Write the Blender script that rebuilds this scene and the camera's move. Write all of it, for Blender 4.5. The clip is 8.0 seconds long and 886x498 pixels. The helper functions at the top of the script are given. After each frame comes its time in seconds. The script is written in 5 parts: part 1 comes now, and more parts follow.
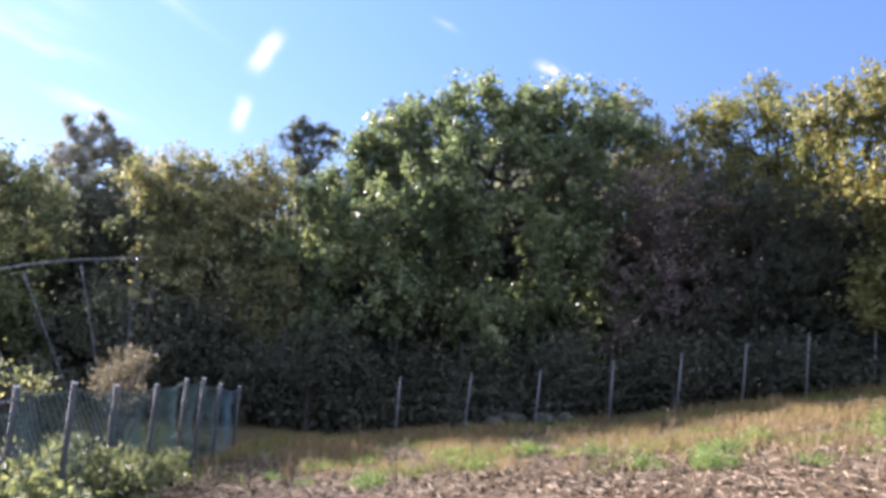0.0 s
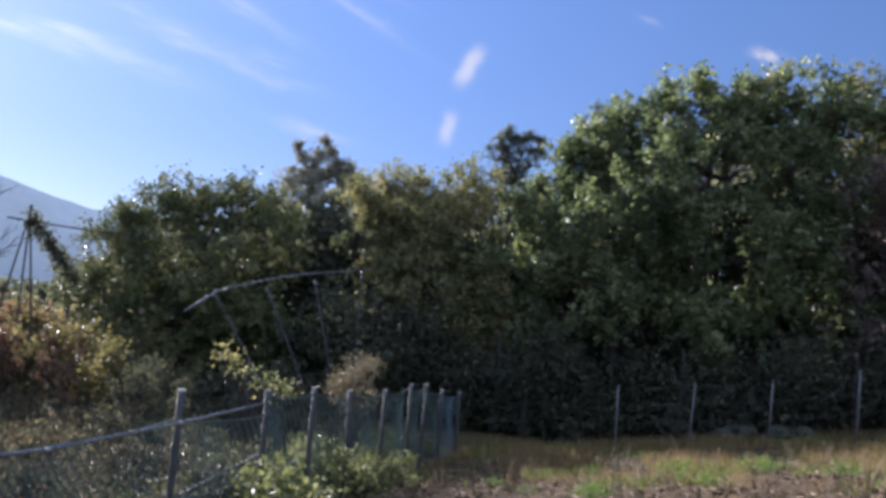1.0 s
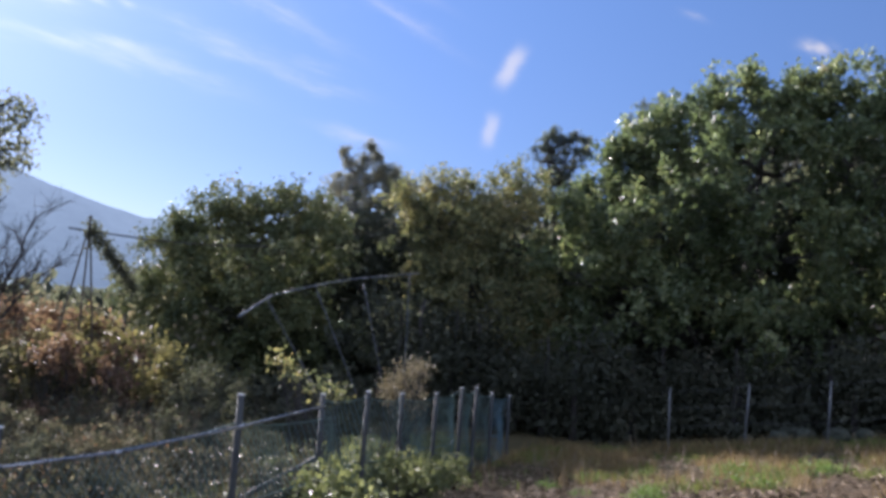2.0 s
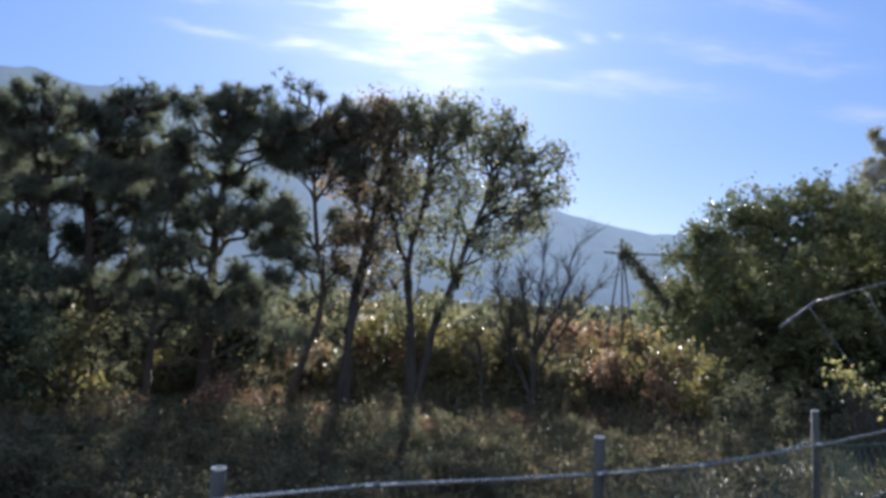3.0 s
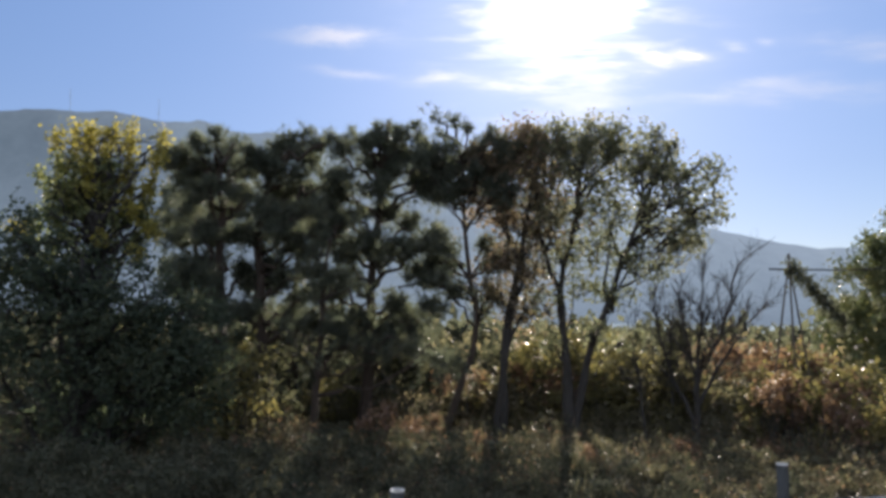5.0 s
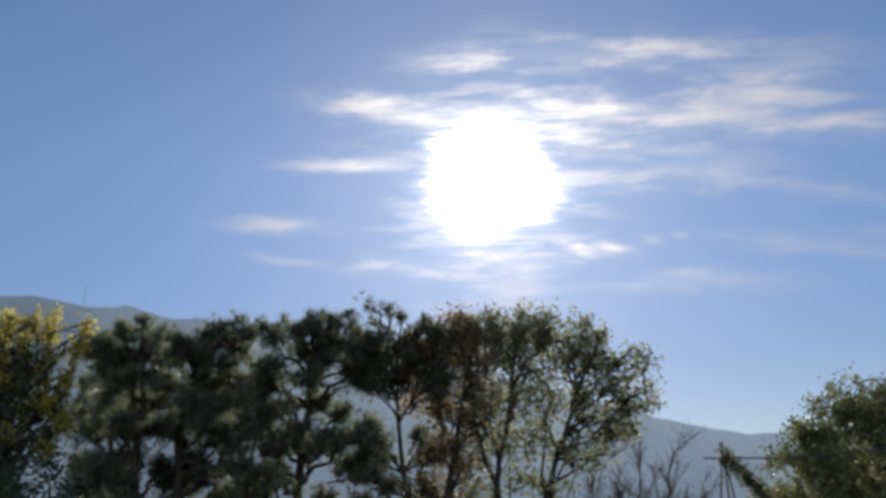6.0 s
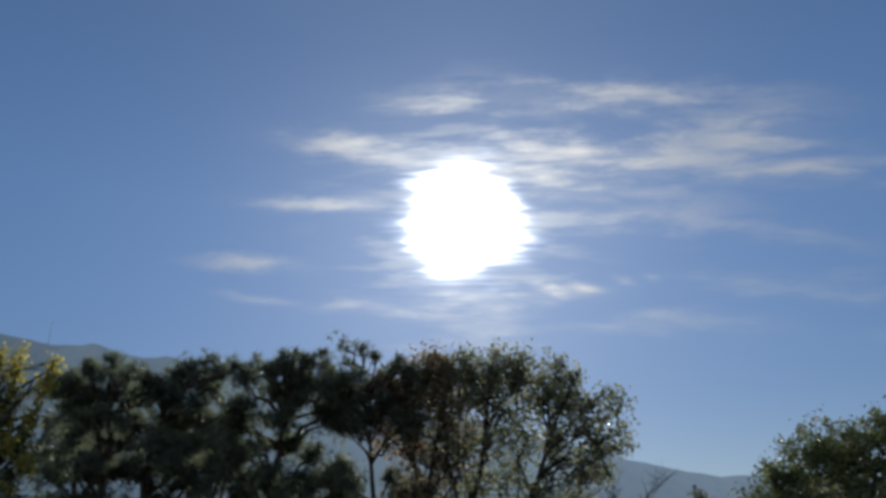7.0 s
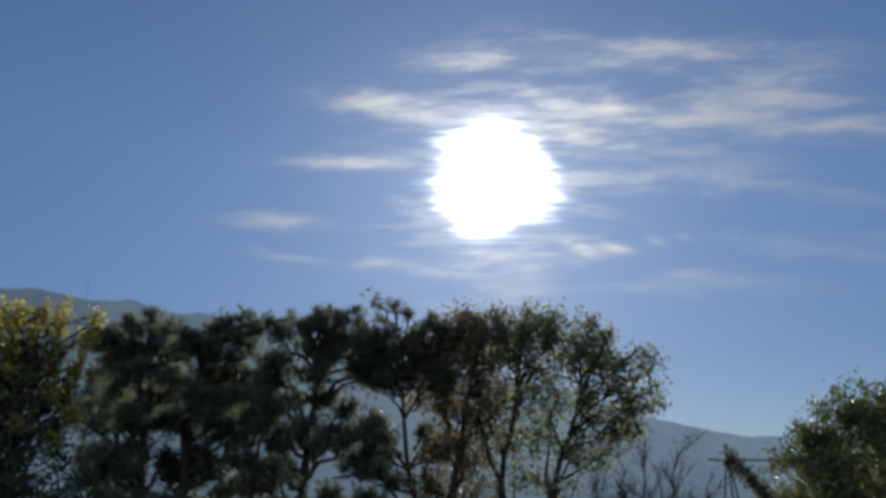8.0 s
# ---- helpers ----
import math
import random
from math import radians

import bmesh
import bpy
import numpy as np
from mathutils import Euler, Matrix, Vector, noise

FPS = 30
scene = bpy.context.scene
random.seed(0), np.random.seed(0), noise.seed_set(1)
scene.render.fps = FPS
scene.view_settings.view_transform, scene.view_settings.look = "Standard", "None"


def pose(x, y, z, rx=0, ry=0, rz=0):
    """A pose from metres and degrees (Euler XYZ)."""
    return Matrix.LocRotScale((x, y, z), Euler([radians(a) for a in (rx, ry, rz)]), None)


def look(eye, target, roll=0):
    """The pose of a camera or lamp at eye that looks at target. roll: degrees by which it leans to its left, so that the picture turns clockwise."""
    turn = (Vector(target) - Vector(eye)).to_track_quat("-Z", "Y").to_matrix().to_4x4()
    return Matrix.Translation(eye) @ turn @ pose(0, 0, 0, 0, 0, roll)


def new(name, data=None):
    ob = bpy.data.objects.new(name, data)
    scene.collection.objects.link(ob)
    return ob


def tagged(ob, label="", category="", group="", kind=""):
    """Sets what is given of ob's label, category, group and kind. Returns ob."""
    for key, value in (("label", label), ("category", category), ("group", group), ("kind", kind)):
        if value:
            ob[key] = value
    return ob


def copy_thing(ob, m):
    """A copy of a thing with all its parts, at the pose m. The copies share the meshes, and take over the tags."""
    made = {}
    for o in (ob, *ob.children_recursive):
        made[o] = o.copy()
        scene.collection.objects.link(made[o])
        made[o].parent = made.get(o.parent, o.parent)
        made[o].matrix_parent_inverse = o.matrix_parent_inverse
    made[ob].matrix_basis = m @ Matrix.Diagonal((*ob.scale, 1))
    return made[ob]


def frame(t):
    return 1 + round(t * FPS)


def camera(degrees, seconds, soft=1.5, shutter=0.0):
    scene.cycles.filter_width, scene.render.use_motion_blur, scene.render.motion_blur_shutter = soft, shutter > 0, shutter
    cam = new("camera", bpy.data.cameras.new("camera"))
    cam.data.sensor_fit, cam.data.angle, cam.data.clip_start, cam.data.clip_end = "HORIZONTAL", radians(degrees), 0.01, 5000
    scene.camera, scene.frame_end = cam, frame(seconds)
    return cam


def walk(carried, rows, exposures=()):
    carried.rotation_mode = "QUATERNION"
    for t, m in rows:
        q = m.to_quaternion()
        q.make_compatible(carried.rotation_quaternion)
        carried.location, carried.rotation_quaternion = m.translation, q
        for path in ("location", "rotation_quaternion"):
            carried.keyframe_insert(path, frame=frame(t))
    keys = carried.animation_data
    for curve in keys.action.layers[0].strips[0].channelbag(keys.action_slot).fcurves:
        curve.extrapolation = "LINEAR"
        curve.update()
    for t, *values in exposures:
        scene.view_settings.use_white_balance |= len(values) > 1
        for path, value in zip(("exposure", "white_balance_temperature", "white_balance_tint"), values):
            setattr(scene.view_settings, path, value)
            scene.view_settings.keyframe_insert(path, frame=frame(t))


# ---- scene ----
EYE = 1.7
PATH = [  # seconds, the eye, yaw, pitch and roll in degrees
    (0, 0.27, 0.18, 1.71, 1.59, 6.52, -6.05), (0.1, 0.24, 0.19, 1.71, 6.05, 6.05, -6.05), (0.2, 0.22, 0.2, 1.71, 9.85, 5.72, -6.05),
    (0.5, 0.19, 0.22, 1.71, 15.55, 5.35, -6.05), (1, 0.15, 0.2, 1.71, 17.18, 5.42, -5.72), (1.2, 0.14, 0.18, 1.71, 17.54, 5.45, -5.62),
    (2.3, 0.04, 0.03, 1.72, 25.17, 5.04, -4.42), (2.5, -0.04, -0.05, 1.72, 34.49, 4.38, -3.85), (2.8, -0.14, -0.12, 1.72, 49.65, 3.82, -2.35),
    (3, -0.19, -0.15, 1.72, 57.73, 3.85, -1.76), (3.5, -0.21, -0.17, 1.7, 67.3, 4.1, -1.19), (4, -0.2, -0.18, 1.7, 69.26, 4.29, -0.7),
    (4.2, -0.19, -0.19, 1.7, 69.32, 4.21, -0.49), (5.3, -0.18, -0.28, 1.71, 67.91, 7.89, 0.01), (5.5, -0.18, -0.28, 1.73, 67.38, 11.22, 0.11),
    (6, -0.19, -0.28, 1.76, 63.92, 19.46, 0.79), (6.5, -0.18, -0.3, 1.76, 62.92, 21.73, 0.79), (7, -0.17, -0.32, 1.75, 61.91, 22.39, 0.98),
    (7.5, -0.18, -0.36, 1.74, 60.75, 22.55, 1.16), (8, -0.22, -0.38, 1.74, 63.86, 19.34, -0.04)]

cam = camera(60.0, 8.0, soft=3.6)
walk(cam, [(t, pose(x, y, z, 90 + p, r, yaw)) for t, x, y, z, yaw, p, r in PATH],
     exposures=[(0.0, 2.65, 6050, 25), (0.2, 2.25, 5950, 24), (0.5, 1.8, 5850, 22), (1.2, 1.72, 5850, 22), (2.3, 1.72, 5880, 20), (3.0, 1.65, 5950, 16), (3.5, 1.6, 6250, 16), (4.2, 1.58, 6500, 14),
                (5.5, 1.5, 6900, 16), (6.0, 1.15, 6700, 11), (6.5, 0.65, 6200, 8), (8.0, 0.6, 6150, 7)])

# ---- light ----
SUN_AZ, SUN_EL = 60.03, 24.17  # degrees to the left of +y, and up


def east(az, el, dist):
    """Bearings taken towards the wood, turned to agree with those taken towards the row."""
    return az + 1.45 - 0.008 * az - 12.5 / dist, el - 0.27 + 0.0145 * az


def heading(az, el):
    a, e = radians(az), radians(el)
    return Vector((-math.sin(a) * math.cos(e), math.cos(a) * math.cos(e), math.sin(e)))


SUN = heading(SUN_AZ, SUN_EL)
lamp = bpy.data.lights.new("sun", "SUN")
lamp.energy, lamp.angle, lamp.color = 5.0, radians(0.53), (1.0, 0.93, 0.82)
new("sun", lamp).matrix_world = look(SUN * 100, (0, 0, 0))

world = bpy.data.worlds.new("sky")
scene.world = world
world.use_nodes = True
WN, WL = world.node_tree.nodes, world.node_tree.links
WN.clear()


class Nodes:
    """Short hand for building a node tree."""

    def __init__(self, tree):
        self.n, self.l = tree.nodes, tree.links

    def put(self, socket, value):
        if isinstance(value, bpy.types.NodeSocket):
            self.l.new(value, socket)
        else:
            socket.default_value = value

    def math(self, op, a, b=0.0, c=0.0, clamp=False):
        m = self.n.new("ShaderNodeMath")
        m.operation, m.use_clamp = op, clamp
        for s, v in zip(m.inputs, (a, b, c)):
            self.put(s, v)
        return m.outputs[0]

    def dot(self, a, v):
        m = self.n.new("ShaderNodeVectorMath")
        m.operation = "DOT_PRODUCT"
        self.put(m.inputs[0], a)
        self.put(m.inputs[1], v)
        return m.outputs["Value"]

    def noise(self, vec, scale, detail=4.0, rough=0.55, out=0, distort=0.0):
        m = self.n.new("ShaderNodeTexNoise")
        if vec is not None:
            self.put(m.inputs["Vector"], vec)
        for k, v in (("Scale", scale), ("Detail", detail), ("Roughness", rough), ("Distortion", distort)):
            m.inputs[k].default_value = v
        return m.outputs[out]

    def ramp(self, fac, stops, mode="LINEAR"):
        m = self.n.new("ShaderNodeValToRGB")
        m.color_ramp.interpolation = mode
        els = m.color_ramp.elements
        while len(els) < len(stops):
            els.new(0.5)
        for e, (p, c) in zip(els, stops):
            e.position, e.color = p, (*c, 1) if len(c) == 3 else c
        self.put(m.inputs[0], fac)
        return m.outputs[0]

    def span(self, value, lo, hi, a=0.0, b=1.0, mode="SMOOTHSTEP"):
        m = self.n.new("ShaderNodeMapRange")
        m.interpolation_type = mode
        for s, v in zip(m.inputs, (value, lo, hi, a, b)):
            self.put(s, v)
        return m.outputs[0]

    def mix(self, fac, a, b, mode="MIX"):
        m = self.n.new("ShaderNodeMix")
        m.data_type, m.blend_type = "RGBA", mode
        for s, v in ((m.inputs[0], fac), (m.inputs[6], a), (m.inputs[7], b)):
            self.put(s, (*v, 1) if isinstance(v, tuple) and len(v) == 3 else v)
        return m.outputs[2]

    def scaled(self, vec, xyz, rot=(0, 0, 0)):
        m = self.n.new("ShaderNodeMapping")
        self.put(m.inputs[0], vec)
        m.inputs["Rotation"].default_value = rot
        m.inputs["Scale"].default_value = xyz
        return m.outputs[0]


W = Nodes(world.node_tree)
way = WN.new("ShaderNodeTexCoord").outputs["Generated"]
sky = WN.new("ShaderNodeTexSky")
sky.sky_type, sky.sun_disc = "NISHITA", False
sky.sun_elevation, sky.sun_rotation = radians(SUN_EL), radians(-SUN_AZ)
sky.air_density, sky.dust_density, sky.ozone_density = 1.0, 0.15, 2.0
SKY_STRENGTH = 0.05
height = WN.new("ShaderNodeSeparateXYZ")
WL.new(way, height.inputs[0])
# the sky dimmed towards the horizon, left full overhead where unseen, for fill light
low_dimming = W.ramp(height.outputs[2], [(0.0, (0.50, 0.51, 0.62)), (0.19, (0.54, 0.58, 0.71)), (0.42, (0.69, 0.77, 0.91)), (0.60, (0.71, 0.79, 0.92)), (0.85, (1.0, 1.0, 1.0))])
tint = W.mix(1.0, sky.outputs[0], low_dimming, "MULTIPLY")

# thin cirrus: streaks round the sun, and single wisps further off, as (az, el, half width, half height, lean, density)
STREAKS = [
    (69.39, 29.87, 4.2, 0.9, -4, 0.42), (71.83, 25.54, 4.4, 0.5, 0, 0.38), (76.56, 20.9, 3.6, 0.55, 2, 0.30),
    (61.17, 33.06, 4.4, 0.7, 4, 0.30), (46.98, 32.53, 10.0, 1.0, -9, 0.42), (36.11, 28.06, 4.6, 1.6, -16, 0.40),
    (48.91, 28.11, 11.0, 1.7, -9, 0.58), (31.35, 24.72, 5.5, 0.5, -12, 0.32), (46.35, 24.34, 7.5, 1.5, -10, 0.22)]
FLECKS = [
    (45.38, 19.25, 0.6, 0.3, -22, 0.24), (47.48, 19.32, 0.9, 0.32, -24, 0.28), (50.47, 18.89, 1.1, 0.32, -16, 0.40),
    (53.17, 19.06, 1.3, 0.35, -20, 0.50), (58.76, 18.39, 7.0, 0.9, 3, 0.24), (68.54, 18.28, 2.4, 0.4, 8, 0.30),
    (75.73, 18.3, 2.6, 0.35, -4, 0.18), (47.04, 16.43, 3.8, 0.5, 3, 0.15), (57.73, 15.8, 5.0, 0.5, 3, 0.12)]
WISPS = [
    (17.1, 18.9, 1.55, 0.62, 64, 0.62), (18.31, 14.31, 1.2, 0.55, 80, 0.50), (-4.45, 20.26, 0.85, 0.42, -18, 0.75),
    (31.5, 16.06, 3.2, 0.5, -6, 0.14), (28.43, 12.93, 2.6, 0.45, -10, 0.18),
    (32.18, 17.57, 2.2, 0.45, -10, 0.14), (42.73, 15.48, 5.0, 0.8, -7, 0.14), (38.76, 17.93, 5.0, 0.7, -14, 0.15),
    (26.12, 21.8, 4.5, 0.5, -24, 0.13), (3.91, 22.65, 0.9, 0.35, -20, 0.12), (35.8, 21.07, 6.0, 0.6, -20, 0.12)]
mid_sky = heading(54, 25)
sky_side = Vector((math.cos(radians(54)), math.sin(radians(54)), 0))
sky_up = sky_side.cross(mid_sky)
depth = W.math("MAXIMUM", W.dot(way, mid_sky), 0.15)
flat = WN.new("ShaderNodeCombineXYZ")
WL.new(W.math("DIVIDE", W.dot(way, sky_side * 0.998 + sky_up * -0.06), depth), flat.inputs[0])
WL.new(W.math("DIVIDE", W.dot(way, sky_up * 0.998 + sky_side * 0.06), depth), flat.inputs[1])
flat = flat.outputs[0]
fray = W.math("SUBTRACT", W.noise(W.scaled(flat, (1, 2.4, 1)), 14.0, 5.0, 0.62), 0.5)
streak = W.noise(W.scaled(flat, (1.6, 9.0, 1)), 4.2, 5.0, 0.56, distort=0.3)
fine_streak = W.noise(W.scaled(flat, (1.2, 16.0, 1)), 9.0, 3.0, 0.5)
comb = W.span(streak, 0.36, 0.62, 0.3, 1.65)
cover = None
for az, el, wide, high, lean, dense in STREAKS + FLECKS + WISPS:
    d = heading(az, el)
    side = Vector((math.cos(radians(az)), math.sin(radians(az)), 0))
    up = side.cross(d)
    c, s = math.cos(radians(lean)), math.sin(radians(lean))
    a = W.math("DIVIDE", W.dot(way, side * c + up * s), math.sin(radians(wide)))
    b = W.math("DIVIDE", W.dot(way, up * c - side * s), math.sin(radians(high)))
    b = W.math("ADD", b, W.math("MULTIPLY", fray, 3.2 if lean < 40 else 1.2))
    r2 = W.math("ADD", W.math("POWER", W.math("ABSOLUTE", a), 2.0 if lean < 40 else 3.6), W.math("POWER", W.math("ABSOLUTE", b), 2.0 if lean < 40 else 2.6))
    m = W.math("MULTIPLY", W.math("POWER", 2.7, W.math("MULTIPLY", r2, -1.2)), dense)
    m = W.math("MULTIPLY", m, W.math("GREATER_THAN", W.dot(way, d), 0.0))
    if lean < 40:
        m = W.math("MULTIPLY", m, comb)
    cover = m if cover is None else W.math("ADD", cover, m)
near_sun = W.math("ARCCOSINE", W.math("MINIMUM", W.dot(way, SUN), 0.99999))
band = W.math("MULTIPLY", W.span(streak, 0.46, 0.66), W.span(near_sun, 0.07, 0.24, 1.0, 0.0))
# hazy cloud added out of view, overhead and to the south-east, to lift fill light
fill_veil = W.noise(W.scaled(way, (1.0, 1.0, 2.2), (0, 0, radians(30))), 2.3, 6.0, 0.6, distort=0.6)
seen_side = heading(36, 8)
unseen_sky = W.span(W.dot(way, seen_side), 0.06, 0.34, 1.0, 0.0)
cover = W.math("ADD", cover, W.math("MULTIPLY", W.span(fill_veil, 0.30, 0.62, 0.50, 0.95), unseen_sky))
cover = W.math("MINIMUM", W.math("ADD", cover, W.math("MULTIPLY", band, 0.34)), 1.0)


def falloff(degrees, level):
    return W.math("MULTIPLY", W.math("POWER", 2.718, W.math("DIVIDE", near_sun, -radians(degrees))), level)


# light scattered forward by the haze and the thin cloud round the sun
rough_edge = W.math("ADD", near_sun, W.math("MULTIPLY", W.math("ADD", W.math("SUBTRACT", streak, 0.5), W.math("MULTIPLY", W.math("SUBTRACT", fine_streak, 0.5), 0.7)), 0.075))
lump = W.math("SUBTRACT", W.noise(W.scaled(flat, (1.0, 1.8, 1), (0, 0, 0.2)), 8.0, 2.0, 0.5), 0.5)
near_sun = W.math("MAXIMUM", W.math("ADD", rough_edge, W.math("MULTIPLY", lump, -0.07)), 0.0)
aureole = W.math("ADD", W.math("ADD", W.math("MULTIPLY", W.math("POWER", 2.718, W.math("MULTIPLY", W.math("POWER", W.math("DIVIDE", near_sun, radians(2.2)), 2.0), -1.0)), 24.0), falloff(4.5, 0.07)), falloff(16.0, 0.016))
# the cloud added out of view is made brighter than the streaks in sight
cloud_light = W.math("ADD", W.math("ADD", falloff(7.0, 0.5), falloff(22.0, 0.28)), W.span(unseen_sky, 0.0, 1.0, 0.22, 0.42, "LINEAR"))
back = WN.new("ShaderNodeBackground")
WL.new(tint, back.inputs[0])
back.inputs[1].default_value = SKY_STRENGTH
# streaks in sight are near white, the added cloud out of view pale blue
cirrus_and_fill = WN.new("ShaderNodeBackground")
WL.new(W.mix(unseen_sky, (1.0, 0.965, 0.93), (0.80, 0.95, 1.16)), cirrus_and_fill.inputs[0])
WL.new(cloud_light, cirrus_and_fill.inputs[1])
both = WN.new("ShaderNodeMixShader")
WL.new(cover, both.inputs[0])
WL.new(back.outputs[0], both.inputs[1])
WL.new(cirrus_and_fill.outputs[0], both.inputs[2])
halo = WN.new("ShaderNodeBackground")
halo.inputs[0].default_value = (1.0, 0.97, 0.95, 1)
WL.new(aureole, halo.inputs[1])
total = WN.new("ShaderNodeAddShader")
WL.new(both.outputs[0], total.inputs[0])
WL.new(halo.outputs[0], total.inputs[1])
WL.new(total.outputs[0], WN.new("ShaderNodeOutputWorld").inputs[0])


# ---- materials ----
def material(name):
    m = bpy.data.materials.new(name)
    m.use_nodes = True
    m.node_tree.nodes.clear()
    return m, Nodes(m.node_tree)


def finish(g, shader):
    g.l.new(shader, g.n.new("ShaderNodeOutputMaterial").inputs[0])


def principled(g, colour, rough=0.8, metal=0.0, spec=0.5, bump=None, depth=0.02):
    p = g.n.new("ShaderNodeBsdfPrincipled")
    g.put(p.inputs["Base Color"], (*colour, 1) if isinstance(colour, tuple) else colour)
    g.put(p.inputs["Roughness"], rough)
    p.inputs["Metallic"].default_value = metal
    p.inputs["Specular IOR Level"].default_value = spec
    if bump is not None:
        b = g.n.new("ShaderNodeBump")
        b.inputs["Distance"].default_value = depth
        g.l.new(bump, b.inputs["Height"])
        g.l.new(b.outputs[0], p.inputs["Normal"])
    return p.outputs[0]


def place(g):
    return g.n.new("ShaderNodeTexCoord").outputs["Object"]


def veiled(c, gain, keep=0.7):
    """The colour, lightened and a little greyed: veiling glare is put into it."""
    grey = sum(c) / 3
    return tuple(min(0.6, gain * (grey + (q - grey) * keep)) for q in c)


def leaf_material(name, stops, clear=0.35, rough=0.5, patch=0.8, spec=0.28, gain=1.5, keep=0.7):
    """Leaves: every leaf a shade of its own, larger patches of tone, light shining through."""
    m, g = material(name)
    each = g.n.new("ShaderNodeNewGeometry").outputs["Random Per Island"]
    tone = g.noise(place(g), patch, 3.0, 0.6)
    f = g.math("ADD", g.math("MULTIPLY", each, 0.45), g.math("MULTIPLY", g.span(tone, 0.3, 0.7, mode="LINEAR"), 0.55))
    col = g.ramp(f, [(p, veiled(c, gain, keep)) for p, c in stops])
    front = principled(g, col, g.span(each, 0, 1, rough - 0.08, rough + 0.2, "LINEAR"), spec=spec)
    thin = g.n.new("ShaderNodeBsdfTranslucent")
    g.l.new(g.mix(1.0, col, (1.1, 1.12, 0.84), "MULTIPLY"), thin.inputs[0])
    both = g.n.new("ShaderNodeMixShader")
    both.inputs[0].default_value = clear
    g.l.new(front, both.inputs[1])
    g.l.new(thin.outputs[0], both.inputs[2])
    finish(g, both.outputs[0])
    return m


def bark_material(name, dark, light, scale=9.0):
    m, g = material(name)
    v = place(g)
    grain = g.noise(g.scaled(v, (1, 1, 0.25)), scale * 2.5, 6.0, 0.65)
    blotch = g.noise(v, scale * 0.25, 3.0)
    f = g.math("ADD", g.math("MULTIPLY", grain, 0.7), g.math("MULTIPLY", blotch, 0.3))
    finish(g, principled(g, g.ramp(f, [(0.3, dark), (0.7, light)]), 0.9, bump=grain, depth=0.03))
    return m


def plain_material(name, low, high, rough=0.6, metal=0.0, scale=6.0, depth=0.004, clear=0.0):
    m, g = material(name)
    v = place(g)
    big, fine = g.noise(v, scale, 4.0), g.noise(v, scale * 12, 3.0)
    f = g.math("ADD", g.math("MULTIPLY", big, 0.65), g.math("MULTIPLY", fine, 0.35))
    s = principled(g, g.ramp(f, [(0.3, low), (0.7, high)]), g.span(fine, 0.3, 0.7, rough - 0.1, rough + 0.15, "LINEAR"), metal, bump=fine, depth=depth)
    if clear:
        thin = g.n.new("ShaderNodeBsdfTranslucent")
        thin.inputs[0].default_value = (*high, 1)
        both = g.n.new("ShaderNodeMixShader")
        both.inputs[0].default_value = clear
        g.l.new(s, both.inputs[1])
        g.l.new(thin.outputs[0], both.inputs[2])
        s = both.outputs[0]
    finish(g, s)
    return m


def blade_material(name, stops, clear=0.4):
    m, g = material(name)
    each = g.n.new("ShaderNodeNewGeometry").outputs["Random Per Island"]
    tone = g.noise(place(g), 0.6, 3.0)
    f = g.math("ADD", g.math("MULTIPLY", each, 0.5), g.math("MULTIPLY", tone, 0.5))
    col = g.ramp(f, stops)
    thin = g.n.new("ShaderNodeBsdfTranslucent")
    g.l.new(col, thin.inputs[0])
    both = g.n.new("ShaderNodeMixShader")
    both.inputs[0].default_value = clear
    g.l.new(principled(g, col, 0.65, spec=0.25), both.inputs[1])
    g.l.new(thin.outputs[0], both.inputs[2])
    finish(g, both.outputs[0])
    return m


LEAF_OAK = leaf_material("oak leaves", [(0.1, (0.030, 0.050, 0.014)), (0.55, (0.065, 0.095, 0.022)), (0.9, (0.15, 0.16, 0.035)), (1.0, (0.22, 0.15, 0.04))], 0.52, 0.28, 0.5, 0.5, gain=2.0, keep=0.55)
LEAF_GREEN = leaf_material("green leaves", [(0.1, (0.030, 0.050, 0.016)), (0.6, (0.088, 0.100, 0.030)), (1.0, (0.20, 0.165, 0.042))], 0.25, gain=1.4, keep=0.72)
LEAF_OLIVE = leaf_material("olive leaves", [(0.1, (0.042, 0.054, 0.022)), (0.45, (0.098, 0.108, 0.034)), (0.72, (0.20, 0.17, 0.042)), (1.0, (0.28, 0.18, 0.05))], 0.42, gain=1.6, keep=0.66)
LEAF_YELLOW = leaf_material("yellow leaves", [(0.1, (0.16, 0.15, 0.03)), (0.5, (0.36, 0.31, 0.04)), (1.0, (0.54, 0.44, 0.05))], 0.5, gain=0.85, keep=0.8)
LEAF_GINKGO = leaf_material("half turned leaves", [(0.15, (0.04, 0.06, 0.02)), (0.55, (0.085, 0.105, 0.028)), (0.85, (0.22, 0.20, 0.03)), (1.0, (0.40, 0.33, 0.03))], 0.5, patch=0.5, gain=2.1, keep=0.62)
LEAF_GOLD = leaf_material("gold leaves", [(0.1, (0.12, 0.14, 0.03)), (0.5, (0.27, 0.26, 0.05)), (0.8, (0.38, 0.29, 0.05)), (1.0, (0.44, 0.24, 0.05))], 0.42, patch=0.4, gain=0.68, keep=0.75)
LEAF_RUST = leaf_material("rust leaves", [(0.1, (0.09, 0.045, 0.022)), (0.5, (0.24, 0.10, 0.032)), (1.0, (0.36, 0.17, 0.045))], 0.40, gain=1.0, keep=0.5)
